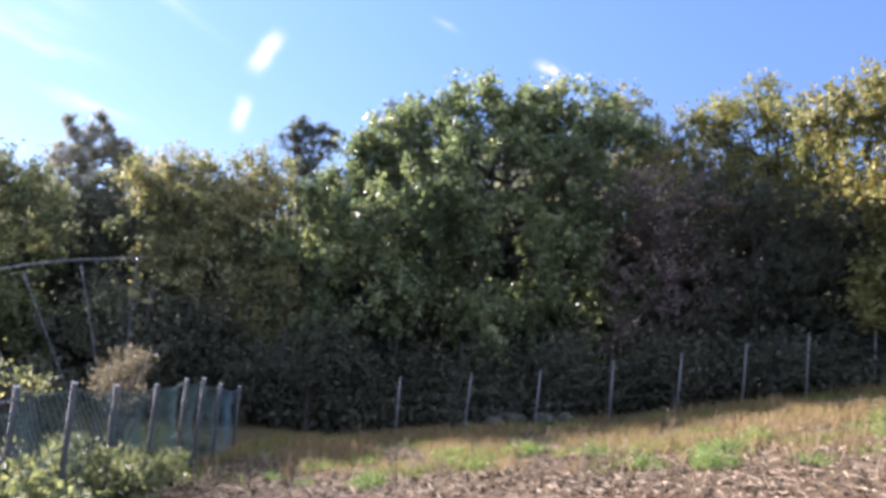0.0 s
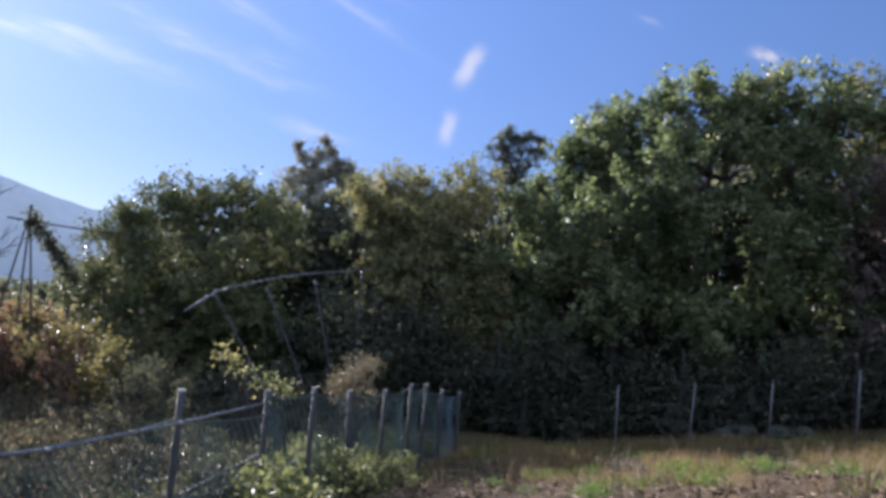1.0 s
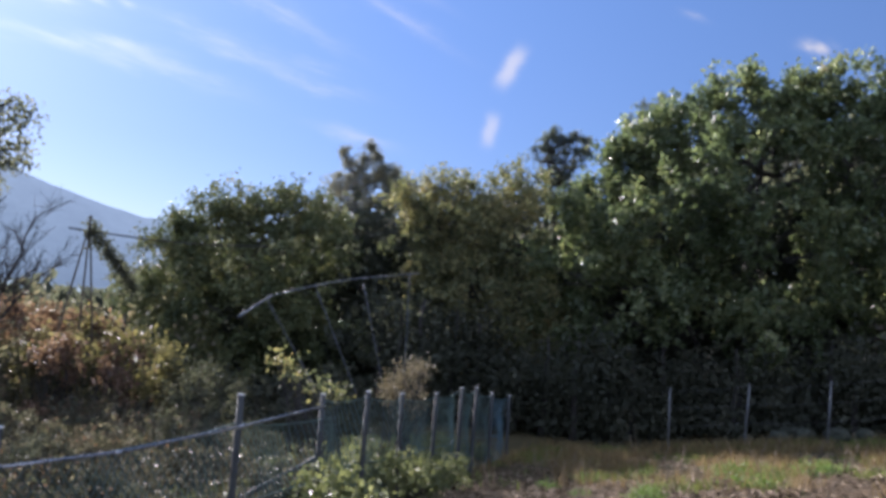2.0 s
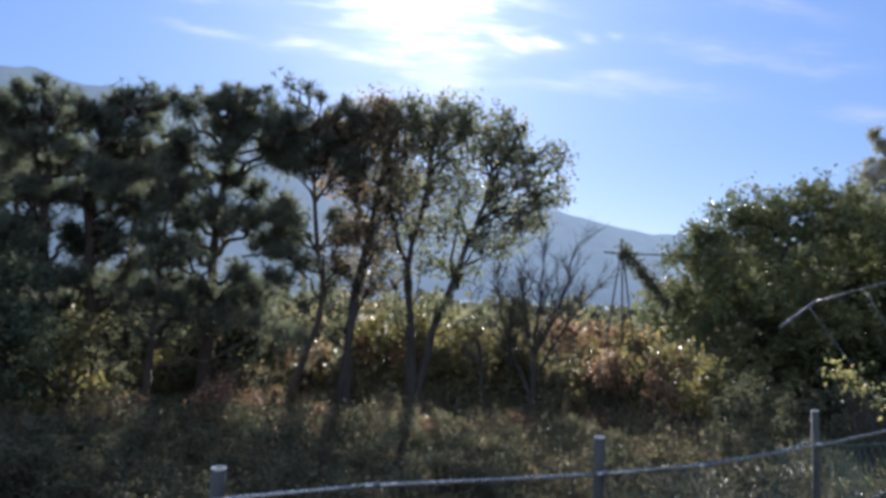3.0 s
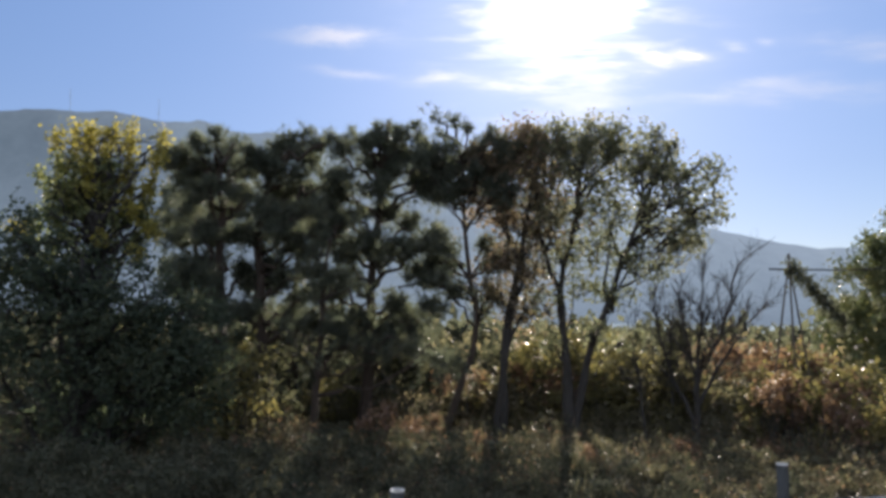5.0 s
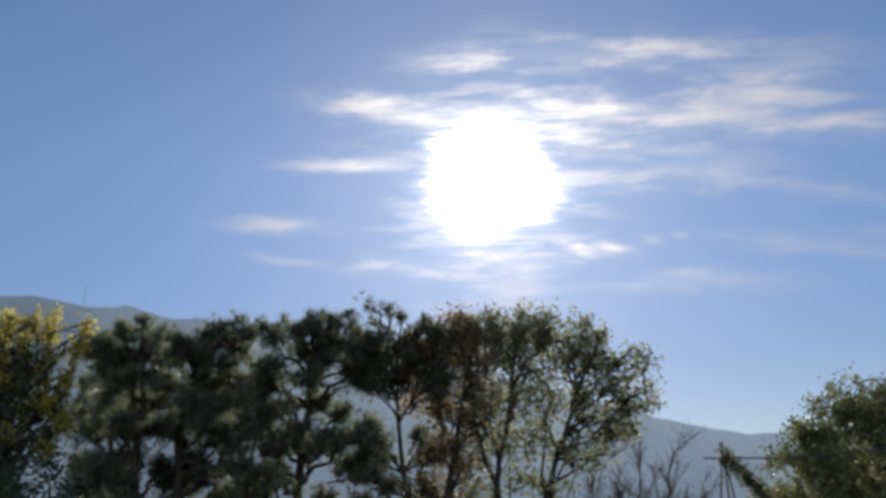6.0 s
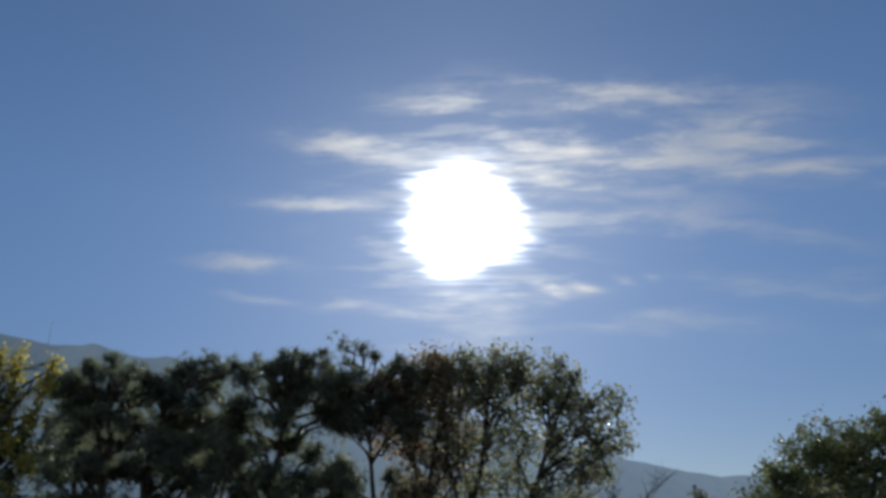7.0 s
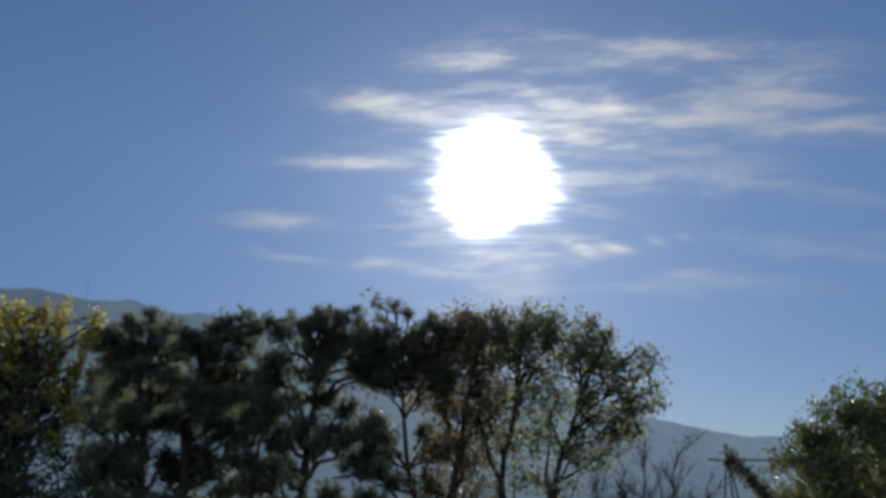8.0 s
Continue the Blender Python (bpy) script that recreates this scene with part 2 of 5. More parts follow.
LEAF_WINE = leaf_material("wine leaves", [(0.1, (0.035, 0.022, 0.020)), (0.5, (0.085, 0.042, 0.034)), (1.0, (0.14, 0.07, 0.045))], 0.30, gain=1.9, keep=0.34)
LEAF_SPARSE = leaf_material("thinning leaves", [(0.1, (0.035, 0.048, 0.022)), (0.5, (0.075, 0.085, 0.034)), (0.8, (0.12, 0.105, 0.042)), (1.0, (0.17, 0.09, 0.045))], 0.58, patch=0.45, gain=2.1, keep=0.42)
LEAF_RUSSET = leaf_material("russet leaves", [(0.1, (0.045, 0.042, 0.024)), (0.5, (0.11, 0.075, 0.036)), (0.8, (0.17, 0.085, 0.042)), (1.0, (0.22, 0.095, 0.05))], 0.58, patch=0.45, gain=1.8, keep=0.48)
LEAF_BRUSH = leaf_material("underbrush leaves", [(0.1, (0.04, 0.042, 0.018)), (0.45, (0.12, 0.10, 0.035)), (0.75, (0.22, 0.16, 0.05)), (1.0, (0.30, 0.22, 0.08))], 0.38, patch=0.7, spec=0.14, gain=0.68, keep=0.34)
LEAF_CROP = leaf_material("crop leaves", [(0.1, (0.075, 0.095, 0.034)), (0.6, (0.19, 0.205, 0.072)), (1.0, (0.37, 0.37, 0.16))], 0.42, patch=1.2, gain=1.0, keep=0.8)
LEAF_WEED = leaf_material("weed leaves", [(0.1, (0.06, 0.11, 0.025)), (0.6, (0.14, 0.21, 0.045)), (1.0, (0.27, 0.33, 0.08))], 0.35, patch=1.2, gain=1.0, keep=0.9)
LEAF_LIME = leaf_material("yellow-green leaves", [(0.1, (0.07, 0.08, 0.022)), (0.5, (0.17, 0.17, 0.032)), (0.85, (0.30, 0.26, 0.04)), (1.0, (0.38, 0.29, 0.04))], 0.42, patch=0.5, gain=1.0, keep=0.8)
LEAF_UNDER = leaf_material("autumn undergrowth leaves", [(0.1, (0.045, 0.046, 0.022)), (0.4, (0.10, 0.092, 0.036)), (0.7, (0.16, 0.12, 0.045)), (1.0, (0.19, 0.10, 0.045))], 0.42, patch=0.9, spec=0.14, gain=1.4, keep=0.48)
LEAF_UNDER_YELLOW = leaf_material("yellowed undergrowth leaves", [(0.1, (0.07, 0.068, 0.026)), (0.5, (0.17, 0.145, 0.04)), (1.0, (0.26, 0.20, 0.05))], 0.42, patch=0.9, gain=1.1, keep=0.72)
LEAF_BUFF = leaf_material("dry buff leaves", [(0.1, (0.16, 0.12, 0.07)), (0.5, (0.32, 0.25, 0.15)), (1.0, (0.48, 0.40, 0.26))], 0.4, gain=0.6)
# dark greyed leaves, the shade inside the wood put into their colour
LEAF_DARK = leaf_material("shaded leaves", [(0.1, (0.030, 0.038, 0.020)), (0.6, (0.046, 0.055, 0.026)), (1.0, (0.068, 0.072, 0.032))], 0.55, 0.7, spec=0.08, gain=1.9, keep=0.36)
# shaded leaf variant: shade put in as dark colour and less light let through
LEAF_SHADE = leaf_material("shade-dimmed leaves", [(0.1, (0.026, 0.036, 0.016)), (0.6, (0.055, 0.060, 0.024)), (0.9, (0.10, 0.085, 0.03)), (1.0, (0.16, 0.11, 0.04))], 0.32, 0.7, spec=0.08, gain=1.6, keep=0.4)
LEAF_EVERGREEN = leaf_material("dull evergreen leaves", [(0.1, (0.020, 0.032, 0.022)), (0.6, (0.036, 0.050, 0.032)), (1.0, (0.060, 0.072, 0.036))], 0.42, 0.7, 0.5, spec=0.08, gain=2.1, keep=0.7)
NEEDLE = leaf_material("pine needles", [(0.1, (0.022, 0.038, 0.022)), (0.6, (0.050, 0.072, 0.034)), (1.0, (0.11, 0.12, 0.05))], 0.5, 0.5, 0.7, gain=2.0, keep=0.30)
NEEDLE_DRY = leaf_material("dry pine needles", [(0.1, (0.055, 0.060, 0.042)), (0.6, (0.12, 0.112, 0.072)), (1.0, (0.19, 0.155, 0.095))], 0.3, 0.5, 0.7, gain=2.3, keep=0.6)
BARK_PINE = bark_material("pine bark", (0.022, 0.017, 0.014), (0.075, 0.053, 0.040))
BARK_GREY = bark_material("grey bark", (0.018, 0.016, 0.015), (0.052, 0.047, 0.042))
PIPE = plain_material("weathered plastic pipe", (0.024, 0.027, 0.029), (0.050, 0.054, 0.056), 0.85)
PIPE_RIM = plain_material("pale pipe end", (0.34, 0.34, 0.33), (0.50, 0.50, 0.49), 0.5)
RAIL_STEEL = plain_material("worn bright steel", (0.20, 0.202, 0.208), (0.40, 0.402, 0.408), 0.27, 0.85, 5.0)
STEEL = plain_material("galvanised steel", (0.075, 0.082, 0.095), (0.14, 0.15, 0.17), 0.5, 0.4, 8.0)
STEEL_DULL = plain_material("dull steel post", (0.085, 0.088, 0.092), (0.16, 0.163, 0.168), 0.5, 0.2)
NET_GREEN = plain_material("green net", (0.05, 0.085, 0.085), (0.12, 0.18, 0.175), 0.6, 0.0, 3.0, clear=0.35)
NET_BLUE = plain_material("blue net", (0.065, 0.12, 0.15), (0.13, 0.21, 0.25), 0.6, 0.0, 3.0, clear=0.4)
WIRE = plain_material("fence wire", (0.09, 0.092, 0.095), (0.16, 0.163, 0.168), 0.5, 0.5)
STONE = plain_material("field stone", (0.018, 0.022, 0.014), (0.05, 0.055, 0.038), 0.9, 0.0, 3.0, 0.02)
WOOD_POLE = bark_material("weathered poles", (0.04, 0.034, 0.028), (0.12, 0.10, 0.08))
GRASS_GREEN = blade_material("green grass", [(0.2, (0.08, 0.105, 0.025)), (0.6, (0.15, 0.175, 0.042)), (1.0, (0.26, 0.26, 0.09))])
GRASS_DRY = blade_material("dry grass", [(0.2, (0.115, 0.078, 0.036)), (0.55, (0.205, 0.145, 0.064)), (1.0, (0.34, 0.27, 0.13))])
WEED_STEM = blade_material("dry weed stems", [(0.2, (0.045, 0.036, 0.024)), (0.6, (0.11, 0.088, 0.058)), (1.0, (0.24, 0.20, 0.14))], 0.2)
STRAW = blade_material("straw", [(0.2, (0.13, 0.09, 0.058)), (0.6, (0.22, 0.165, 0.11)), (1.0, (0.38, 0.30, 0.21))], 0.15)


def ground_material():
    m, g = material("field soil and turf")
    v = place(g)
    fine, mid, big = g.noise(v, 14.0, 6.0, 0.65), g.noise(v, 2.2, 5.0), g.noise(v, 0.35, 4.0)
    soil = g.ramp(g.math("ADD", g.math("MULTIPLY", fine, 0.6), g.math("MULTIPLY", mid, 0.4)),
                  [(0.3, (0.024, 0.016, 0.009)), (0.5, (0.060, 0.041, 0.023)), (0.7, (0.120, 0.086, 0.050))])
    turf = g.ramp(g.math("ADD", g.math("MULTIPLY", fine, 0.4), g.math("MULTIPLY", big, 0.6)),
                  [(0.35, (0.034, 0.031, 0.015)), (0.55, (0.078, 0.062, 0.030)), (0.7, (0.066, 0.072, 0.024))])
    s = g.n.new("ShaderNodeSeparateXYZ")
    g.l.new(v, s.inputs[0])
    edge = g.math("ADD", s.outputs[1], g.math("MULTIPLY", s.outputs[0], 0.20))
    edge = g.math("ADD", edge, g.math("MULTIPLY", g.math("SUBTRACT", mid, 0.5), 5.0))
    west = g.math("ADD", g.math("MULTIPLY", s.outputs[0], -1.0), g.math("MULTIPLY", g.math("SUBTRACT", mid, 0.5), 1.5))
    f = g.math("MAXIMUM", g.span(edge, 14.0, 17.0), g.span(west, 4.0, 4.8))
    h = g.math("ADD", g.math("MULTIPLY", fine, 0.5), mid)
    finish(g, principled(g, g.mix(f, soil, turf), 0.95, spec=0.15, bump=h, depth=0.09))
    return m


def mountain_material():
    """The far backdrop: wooded slopes two kilometres off, haze painted in as blue and glow, brighter towards the sun.
    """
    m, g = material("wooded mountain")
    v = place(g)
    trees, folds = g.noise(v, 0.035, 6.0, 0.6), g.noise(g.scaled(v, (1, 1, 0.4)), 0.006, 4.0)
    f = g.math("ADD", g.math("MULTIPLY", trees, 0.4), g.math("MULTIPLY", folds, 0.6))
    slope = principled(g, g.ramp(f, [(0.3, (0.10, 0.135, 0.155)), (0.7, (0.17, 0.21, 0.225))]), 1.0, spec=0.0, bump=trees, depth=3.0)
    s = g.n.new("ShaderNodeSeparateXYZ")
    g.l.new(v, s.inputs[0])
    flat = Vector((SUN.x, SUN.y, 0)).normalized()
    # emitted haze: more of it towards the sun and low on the slope
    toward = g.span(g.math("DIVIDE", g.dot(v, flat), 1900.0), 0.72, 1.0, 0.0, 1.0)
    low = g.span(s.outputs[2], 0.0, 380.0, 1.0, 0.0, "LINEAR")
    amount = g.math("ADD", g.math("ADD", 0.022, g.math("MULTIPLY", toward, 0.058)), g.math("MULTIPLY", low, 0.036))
    haze_glow = g.n.new("ShaderNodeEmission")
    haze_glow.inputs[0].default_value = (0.76, 0.93, 1.16, 1)
    g.l.new(amount, haze_glow.inputs[1])
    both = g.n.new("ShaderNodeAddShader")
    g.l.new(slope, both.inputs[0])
    g.l.new(haze_glow.outputs[0], both.inputs[1])
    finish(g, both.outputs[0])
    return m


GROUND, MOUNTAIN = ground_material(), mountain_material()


# ---- building helpers ----
def mesh_from(name, verts, faces, mat, smooth=False):
    """A mesh from arrays; faces is an array of equal-sided faces or a list of such arrays."""
    me = bpy.data.meshes.new(name)
    verts = np.asarray(verts, dtype=np.float32).reshape(-1, 3)
    groups = [np.asarray(f, dtype=np.int32) for f in (faces if isinstance(faces, list) else [faces]) if len(f)]
    sizes = np.concatenate([np.full(len(f), f.shape[1], dtype=np.int32) for f in groups])
    corner = np.concatenate([f.ravel() for f in groups])
    me.vertices.add(len(verts))
    me.vertices.foreach_set("co", verts.ravel())
    me.loops.add(len(corner))
    me.loops.foreach_set("vertex_index", corner)
    me.polygons.add(len(sizes))
    me.polygons.foreach_set("loop_start", np.concatenate([[0], np.cumsum(sizes)[:-1]]).astype(np.int32))
    me.polygons.foreach_set("use_smooth", np.full(len(sizes), smooth))
    me.update(calc_edges=True)
    me.validate()
    me.materials.append(mat)
    return me


def part(name, mesh, parent, label=""):
    ob = new(name, mesh)
    ob.parent = parent
    if label:
        ob["label"] = label
    return ob


def thing(name, label, category, at=(0, 0, 0), group="", kind="", mesh=None):
    ob = new(name, mesh)
    ob.location = at
    return tagged(ob, label, category, group, kind)


def unit(v):
    return v / np.maximum(np.linalg.norm(v, axis=-1, keepdims=True), 1e-9)


def tube_arrays(tubes, sides=7):
    """Tapered round bars: a list of (points, radii). Returns vertices and faces."""
    vs, quads, tris, n = [], [], [], 0
    ang = np.arange(sides) * 2 * np.pi / sides
    for pts, rad in tubes:
        pts = np.asarray(pts, float)
        rad = np.broadcast_to(np.asarray(rad, float), (len(pts),))
        tang = unit(np.gradient(pts, axis=0))
        ref = np.array([0, 0, 1.0]) if abs(tang[:, 2]).mean() < 0.8 else np.array([1.0, 0, 0])
        a = unit(np.cross(tang, ref))
        b = np.cross(tang, a)
        ring = pts[:, None] + rad[:, None, None] * (np.cos(ang)[None, :, None] * a[:, None] + np.sin(ang)[None, :, None] * b[:, None])
        vs.append(ring.reshape(-1, 3))
        k = len(pts)
        i = np.arange(k - 1)[:, None] * sides + np.arange(sides)[None]
        j = np.arange(k - 1)[:, None] * sides + (np.arange(sides)[None] + 1) % sides
        quads.append((np.stack([i, j, j + sides, i + sides], -1)).reshape(-1, 4) + n)
        for off, flip in ((0, 1), ((k - 1) * sides, 0)):
            fan = [[off, off + q, off + q + 1] if not flip else [off, off + q + 1, off + q] for q in range(1, sides - 1)]
            tris.append(np.array(fan) + n)
        n += k * sides
    return np.concatenate(vs), [np.concatenate(quads), np.concatenate(tris)]


def tube_mesh(name, tubes, mat, sides=7):
    v, f = tube_arrays(tubes, sides)
    return mesh_from(name, v, f, mat, True)


def bend(a, b, rng, wander=0.12, steps=6, sag=0.0):
    """A wandering line from a to b."""
    a, b = np.asarray(a, float), np.asarray(b, float)
    t = np.linspace(0, 1, steps)[:, None]
    p = a + (b - a) * t
    size = np.linalg.norm(b - a) * wander
    p[1:-1] += rng.normal(0, size * 0.5, (steps - 2, 3))
    p[:, 2] += sag * np.sin(np.pi * t[:, 0]) * np.linalg.norm(b - a)
    return p


def leaf_arrays(pts, length, width, rng, droop=0.25, fold=0.15):
    """A folded leaf at each point."""
    n = len(pts)
    d = rng.normal(size=(n, 3))
    d[:, 2] -= droop
    d = unit(d)
    s = unit(np.cross(d, rng.normal(size=(n, 3)) + np.array([0, 0, 1.2])))
    up = np.cross(s, d)
    size = length * rng.uniform(0.6, 1.25, (n, 1))
    w = width * size / length * 0.5
    mid = pts + d * size * 0.45
    v = np.stack([pts, mid + s * w + up * w * fold * 2, pts + d * size, mid - s * w + up * w * fold * 2], 1).reshape(-1, 3)
    return v, np.arange(4 * n).reshape(-1, 4)


def needle_arrays(pts, way, length, rng, count=14, width=0.012):
    """A tuft of needles at each point, round its way."""
    n = len(pts)
    d = unit(way)[:, None] * 0.55 + unit(rng.normal(size=(n, count, 3)))
    d[..., 2] += 0.15
    d = unit(d)
    s = unit(np.cross(d, rng.normal(size=(n, count, 3)))) * width * 0.5
    p = pts[:, None] + d * 0.01
    tip = p + d * length * rng.uniform(0.7, 1.15, (n, count, 1))
    v = np.stack([p - s, p + s, tip], 2).reshape(-1, 3)
    return v, np.arange(len(v)).reshape(-1, 3)


def in_lobe(lobe, n, rng, shell=0.45):
    c, r = np.array(lobe[:3], float), np.array(lobe[3:6], float)
    q = unit(rng.normal(size=(n, 3))) * rng.uniform(0, 1, (n, 1)) ** shell
    return c + q * r


def on_shoots(centres, counts, reach, middle, rng, shoots=7):
    """Points along young shoots that spring from each centre, outwards and a little up."""
    k = len(centres)
    d = rng.normal(size=(k, shoots, 3)) + 0.7 * unit(centres - np.asarray(middle))[:, None] + np.array([0, 0, 0.3])
    d = unit(d) * rng.uniform(0.6, 1.3, (k, shoots, 1))
    j = np.repeat(np.arange(k), counts)
    n = len(j)
    t = reach * rng.uniform(0, 1, (n, 1)) ** 0.65
    p = centres[j] + d[j, rng.integers(0, shoots, n)] * t
    return p + rng.normal(0, 0.05, (n, 3)) * (0.8 + t / reach) - np.array([0, 0, 0.12]) * (t / reach) ** 2 * reach


def near_point(path, p):
    """The index on a path that best feeds a point: near it, and below."""
    d = np.linalg.norm(path - p, axis=1) + np.maximum(path[:, 2] - p[2] + 0.2, 0) * 2
    return int(np.argmin(d))


def trunk_radii(n, low, high):
    t = np.linspace(0, 1, n)
    r = low + (high - low) * t
    r[0] *= 1.25
    return r


def resample(pts, n):
    pts = np.asarray(pts, float)
    s = np.concatenate([[0], np.cumsum(np.linalg.norm(np.diff(pts, axis=0), axis=1))])
    q = np.linspace(0, s[-1], n)
    return np.stack([np.interp(q, s, pts[:, k]) for k in range(3)], 1)


def broadleaf(name, label, at, stems, lobes, leaf_mat, bark, seed, clumps=26, leaves=120, size=0.14, width=0.6,
              spread=0.36, low=0.14, group="", twig=0.012, category="tree", shell=0.45, split=False, top_mat=None):
    """A broadleaved tree: stems as lists of points from its base, a crown of lobes (centre, radii), a limb to each lobe
    with twigs to its clumps, and single leaves round every clump."""
    rng = np.random.default_rng(seed)
    tree = thing(name, label, category, at, group)
    paths = []
    for st in stems:
        p = resample(st, 14)
        p[1:-1] += rng.normal(0, low * 0.18, (12, 3))
        paths.append(p)
        part("trunk", tube_mesh("trunk", [(p, trunk_radii(14, low, low * 0.28))], bark, 9), tree)
    leafy = {}
    for lobe in lobes:
        c = np.array(lobe[:3], float)
        scale = lobe[6] if len(lobe) > 6 else 1.0
        path = min(paths, key=lambda q: np.linalg.norm(q - c, axis=1).min())
        foot = path[max(1, near_point(path, c - np.array([0, 0, 0.45 * np.linalg.norm(c[:2] - path[-1][:2]) + 0.4])))]
        limb = bend(foot, c + np.array([0, 0, lobe[5] * 0.3]), rng, 0.16, 7, 0.06)
        tubes = [(limb, np.linspace(low * (0.5 if scale > 0.5 else 0.18), twig * 1.2, 7))]
        k = max(4, int(clumps * scale))
        centres = in_lobe(lobe, k, rng, shell)
        for q in centres:
            i = near_point(limb, q)
            tubes.append((bend(limb[i], q, rng, 0.14, 4), np.linspace(twig * 1.6, twig * 0.4, 4)))
        held = part("limb", tube_mesh("limb", tubes[:1] if split else tubes, bark, 5), tree)
        for t in tubes[1:] if split else ():
            part("twig", tube_mesh("twig", [t], bark, 4), held)
        if leaves:
            m = rng.poisson(leaves * (scale if scale < 0.45 else 1), k)
            pts = on_shoots(centres, m, spread * 1.5 * (scale if scale < 0.75 else 1), c, rng)
            mat = top_mat if len(lobe) > 7 and lobe[7] else leaf_mat
            leafy.setdefault(mat, []).append(leaf_arrays(pts, size, size * width, rng)[0])
    for mat, lv in leafy.items():
        v = np.concatenate(lv)
        part("crown", mesh_from("crown", v, np.arange(len(v)).reshape(-1, 4), mat), tree)
    return tree


def pine(name, label, at, stems, pads, needle, seed, tufts=235, low=0.13, length=0.17, group="", clusters=11, count=13, width=0.018, leaders=6, reach=0.40, rise_most=0.7):
    """A pine: bent trunk, bare below, with flat pads of needle tufts at the ends of its limbs."""
    rng = np.random.default_rng(seed)
    tree = thing(name, label, "pine tree", at, group)
    paths = []
    for st in stems:
        p = resample(st, 14)
        p[1:-1] += rng.normal(0, low * 0.2, (12, 3))
        paths.append(p)
        part("trunk", tube_mesh("trunk", [(p, trunk_radii(14, low, low * 0.25))], BARK_PINE, 9), tree)
    nv, nf, n = [], [], 0
    crest = max(pad[2] for pad in pads)
    for pad in pads:
        c = np.array(pad[:3], float)
        path = min(paths, key=lambda q: np.linalg.norm(q - c, axis=1).min())
        foot = path[near_point(path, c - np.array([0, 0, 0.25]))]
        limb = bend(foot, c, rng, 0.14, 7, 0.05)
        tubes = [(limb, np.linspace(low * 0.42, 0.012, 7))]
        scale = pad[6] if len(pad) > 6 else 1.0
        k = max(3, int(clusters * scale))
        centres = in_lobe(pad, k, rng, 0.5)
        for q in centres:
            i = near_point(limb, q)
            sub = bend(limb[i], q, rng, 0.1, 4)
            tubes.append((sub, np.linspace(0.018, 0.006, 4)))
        m = rng.poisson(0.86 * tufts / clusters * (1 if scale > 0.4 else 0.5), k)
        src = np.repeat(centres, m, 0)
        pts = on_shoots(centres, m, reach if scale > 0.6 else 0.24 if scale > 0.4 else 0.13, c - np.array([0, 0, 0.5]), rng, 4)
        # upright leading shoots
        tops = centres[: max(2, k // 2)] if c[2] > crest - 1.5 and scale > 0.4 else centres[:0]
        up = np.repeat(tops, leaders, 0)
        rise = np.tile(np.linspace(0.1, 1, leaders), len(tops)) * np.repeat(rng.uniform(0.4, 1.0, len(tops)) * rise_most, leaders)
        tilt = np.repeat(rng.normal(0, 0.25, (len(tops), 2)), leaders, 0)
        lead = up + np.column_stack([tilt * rise[:, None], rise])
        src, pts = np.concatenate([src, up]), np.concatenate([pts, lead])
        v, f = needle_arrays(pts, pts - src + np.array([0, 0, 0.10]), length, rng, count, width)
        part("limb", tube_mesh("limb", tubes, BARK_PINE, 5), tree)
        nv.append(v)
        nf.append(f + n)
        n += len(v)
    part("crown", mesh_from("crown", np.concatenate(nv), np.concatenate(nf), needle), tree)
    return tree


def shrub(name, label, at, lobes, leaf_mat, seed, clumps=22, leaves=90, size=0.1, width=0.55, spread=0.26, category="shrub", group="", stems=7):
    """A bush: several stems from the ground, and leaves in clumps along them."""
    rng = np.random.default_rng(seed)
    bush = thing(name, label, category, at, group)
    tubes, lv, lf, n = [], [], [], 0
    for lobe in lobes:
        centres = in_lobe(lobe, clumps, rng, 0.5)
        centres[:, 2] = np.maximum(centres[:, 2], 0.08)
        for q in centres[:stems]:
            foot = np.array([rng.normal(0, 0.15) + lobe[0] * 0.35, rng.normal(0, 0.15) + lobe[1] * 0.35, -0.08])
            tubes.append((bend(foot, q, rng, 0.1, 5, 0.05), np.linspace(0.022, 0.006, 5)))
        m = rng.poisson(leaves, len(centres))
        pts = on_shoots(centres, m, spread * 1.5, lobe[:3], rng)
        pts[:, 2] = np.maximum(pts[:, 2], 0.03)
        v, f = leaf_arrays(pts, size, size * width, rng)
        lv.append(v)
        lf.append(f + n)
        n += len(v)
    part("wood", tube_mesh("wood", tubes, BARK_GREY, 5), bush)
    part("foliage", mesh_from("foliage", np.concatenate(lv), np.concatenate(lf), leaf_mat), bush)
    return bush


def soft_max(a, b, k=1.0):
    return 0.5 * (a + b + np.sqrt((a - b) ** 2 + k * k))


def land(x, y):
    """The height of the ground: the field climbs to the east, the strip along the fence is level."""
    x, y = np.asarray(x, float), np.asarray(y, float)
    far = np.clip((np.hypot(x, y) - 30) / 60, 0, 1)
    far = far * far * (3 - 2 * far)
    xs = soft_max(np.clip(x, -60, 40), -3.6, 0.8)
    z = -0.10 + 0.19 * xs + 0.06 * np.clip(x - 4.7, 0, 30) - 0.0357 * np.clip(y, -10, 40) - 0.0145 * np.clip(x, -6, 20)
    return z * (1 - far) + far * -2.0


def spot(az, el, dist, shift=(0, 0)):
    """The place at that level distance from the body, in the direction az to the left of +y and el up."""
    az, el = east(az, el, dist) if shift == (0, 0) else (az, el)
    a = radians(az)
    return np.array([-math.sin(a) * dist + shift[0], math.cos(a) * dist + shift[1], EYE + math.tan(radians(el)) * dist])


LEFT = (-0.19, -0.17)  # where the eye is when it looks west


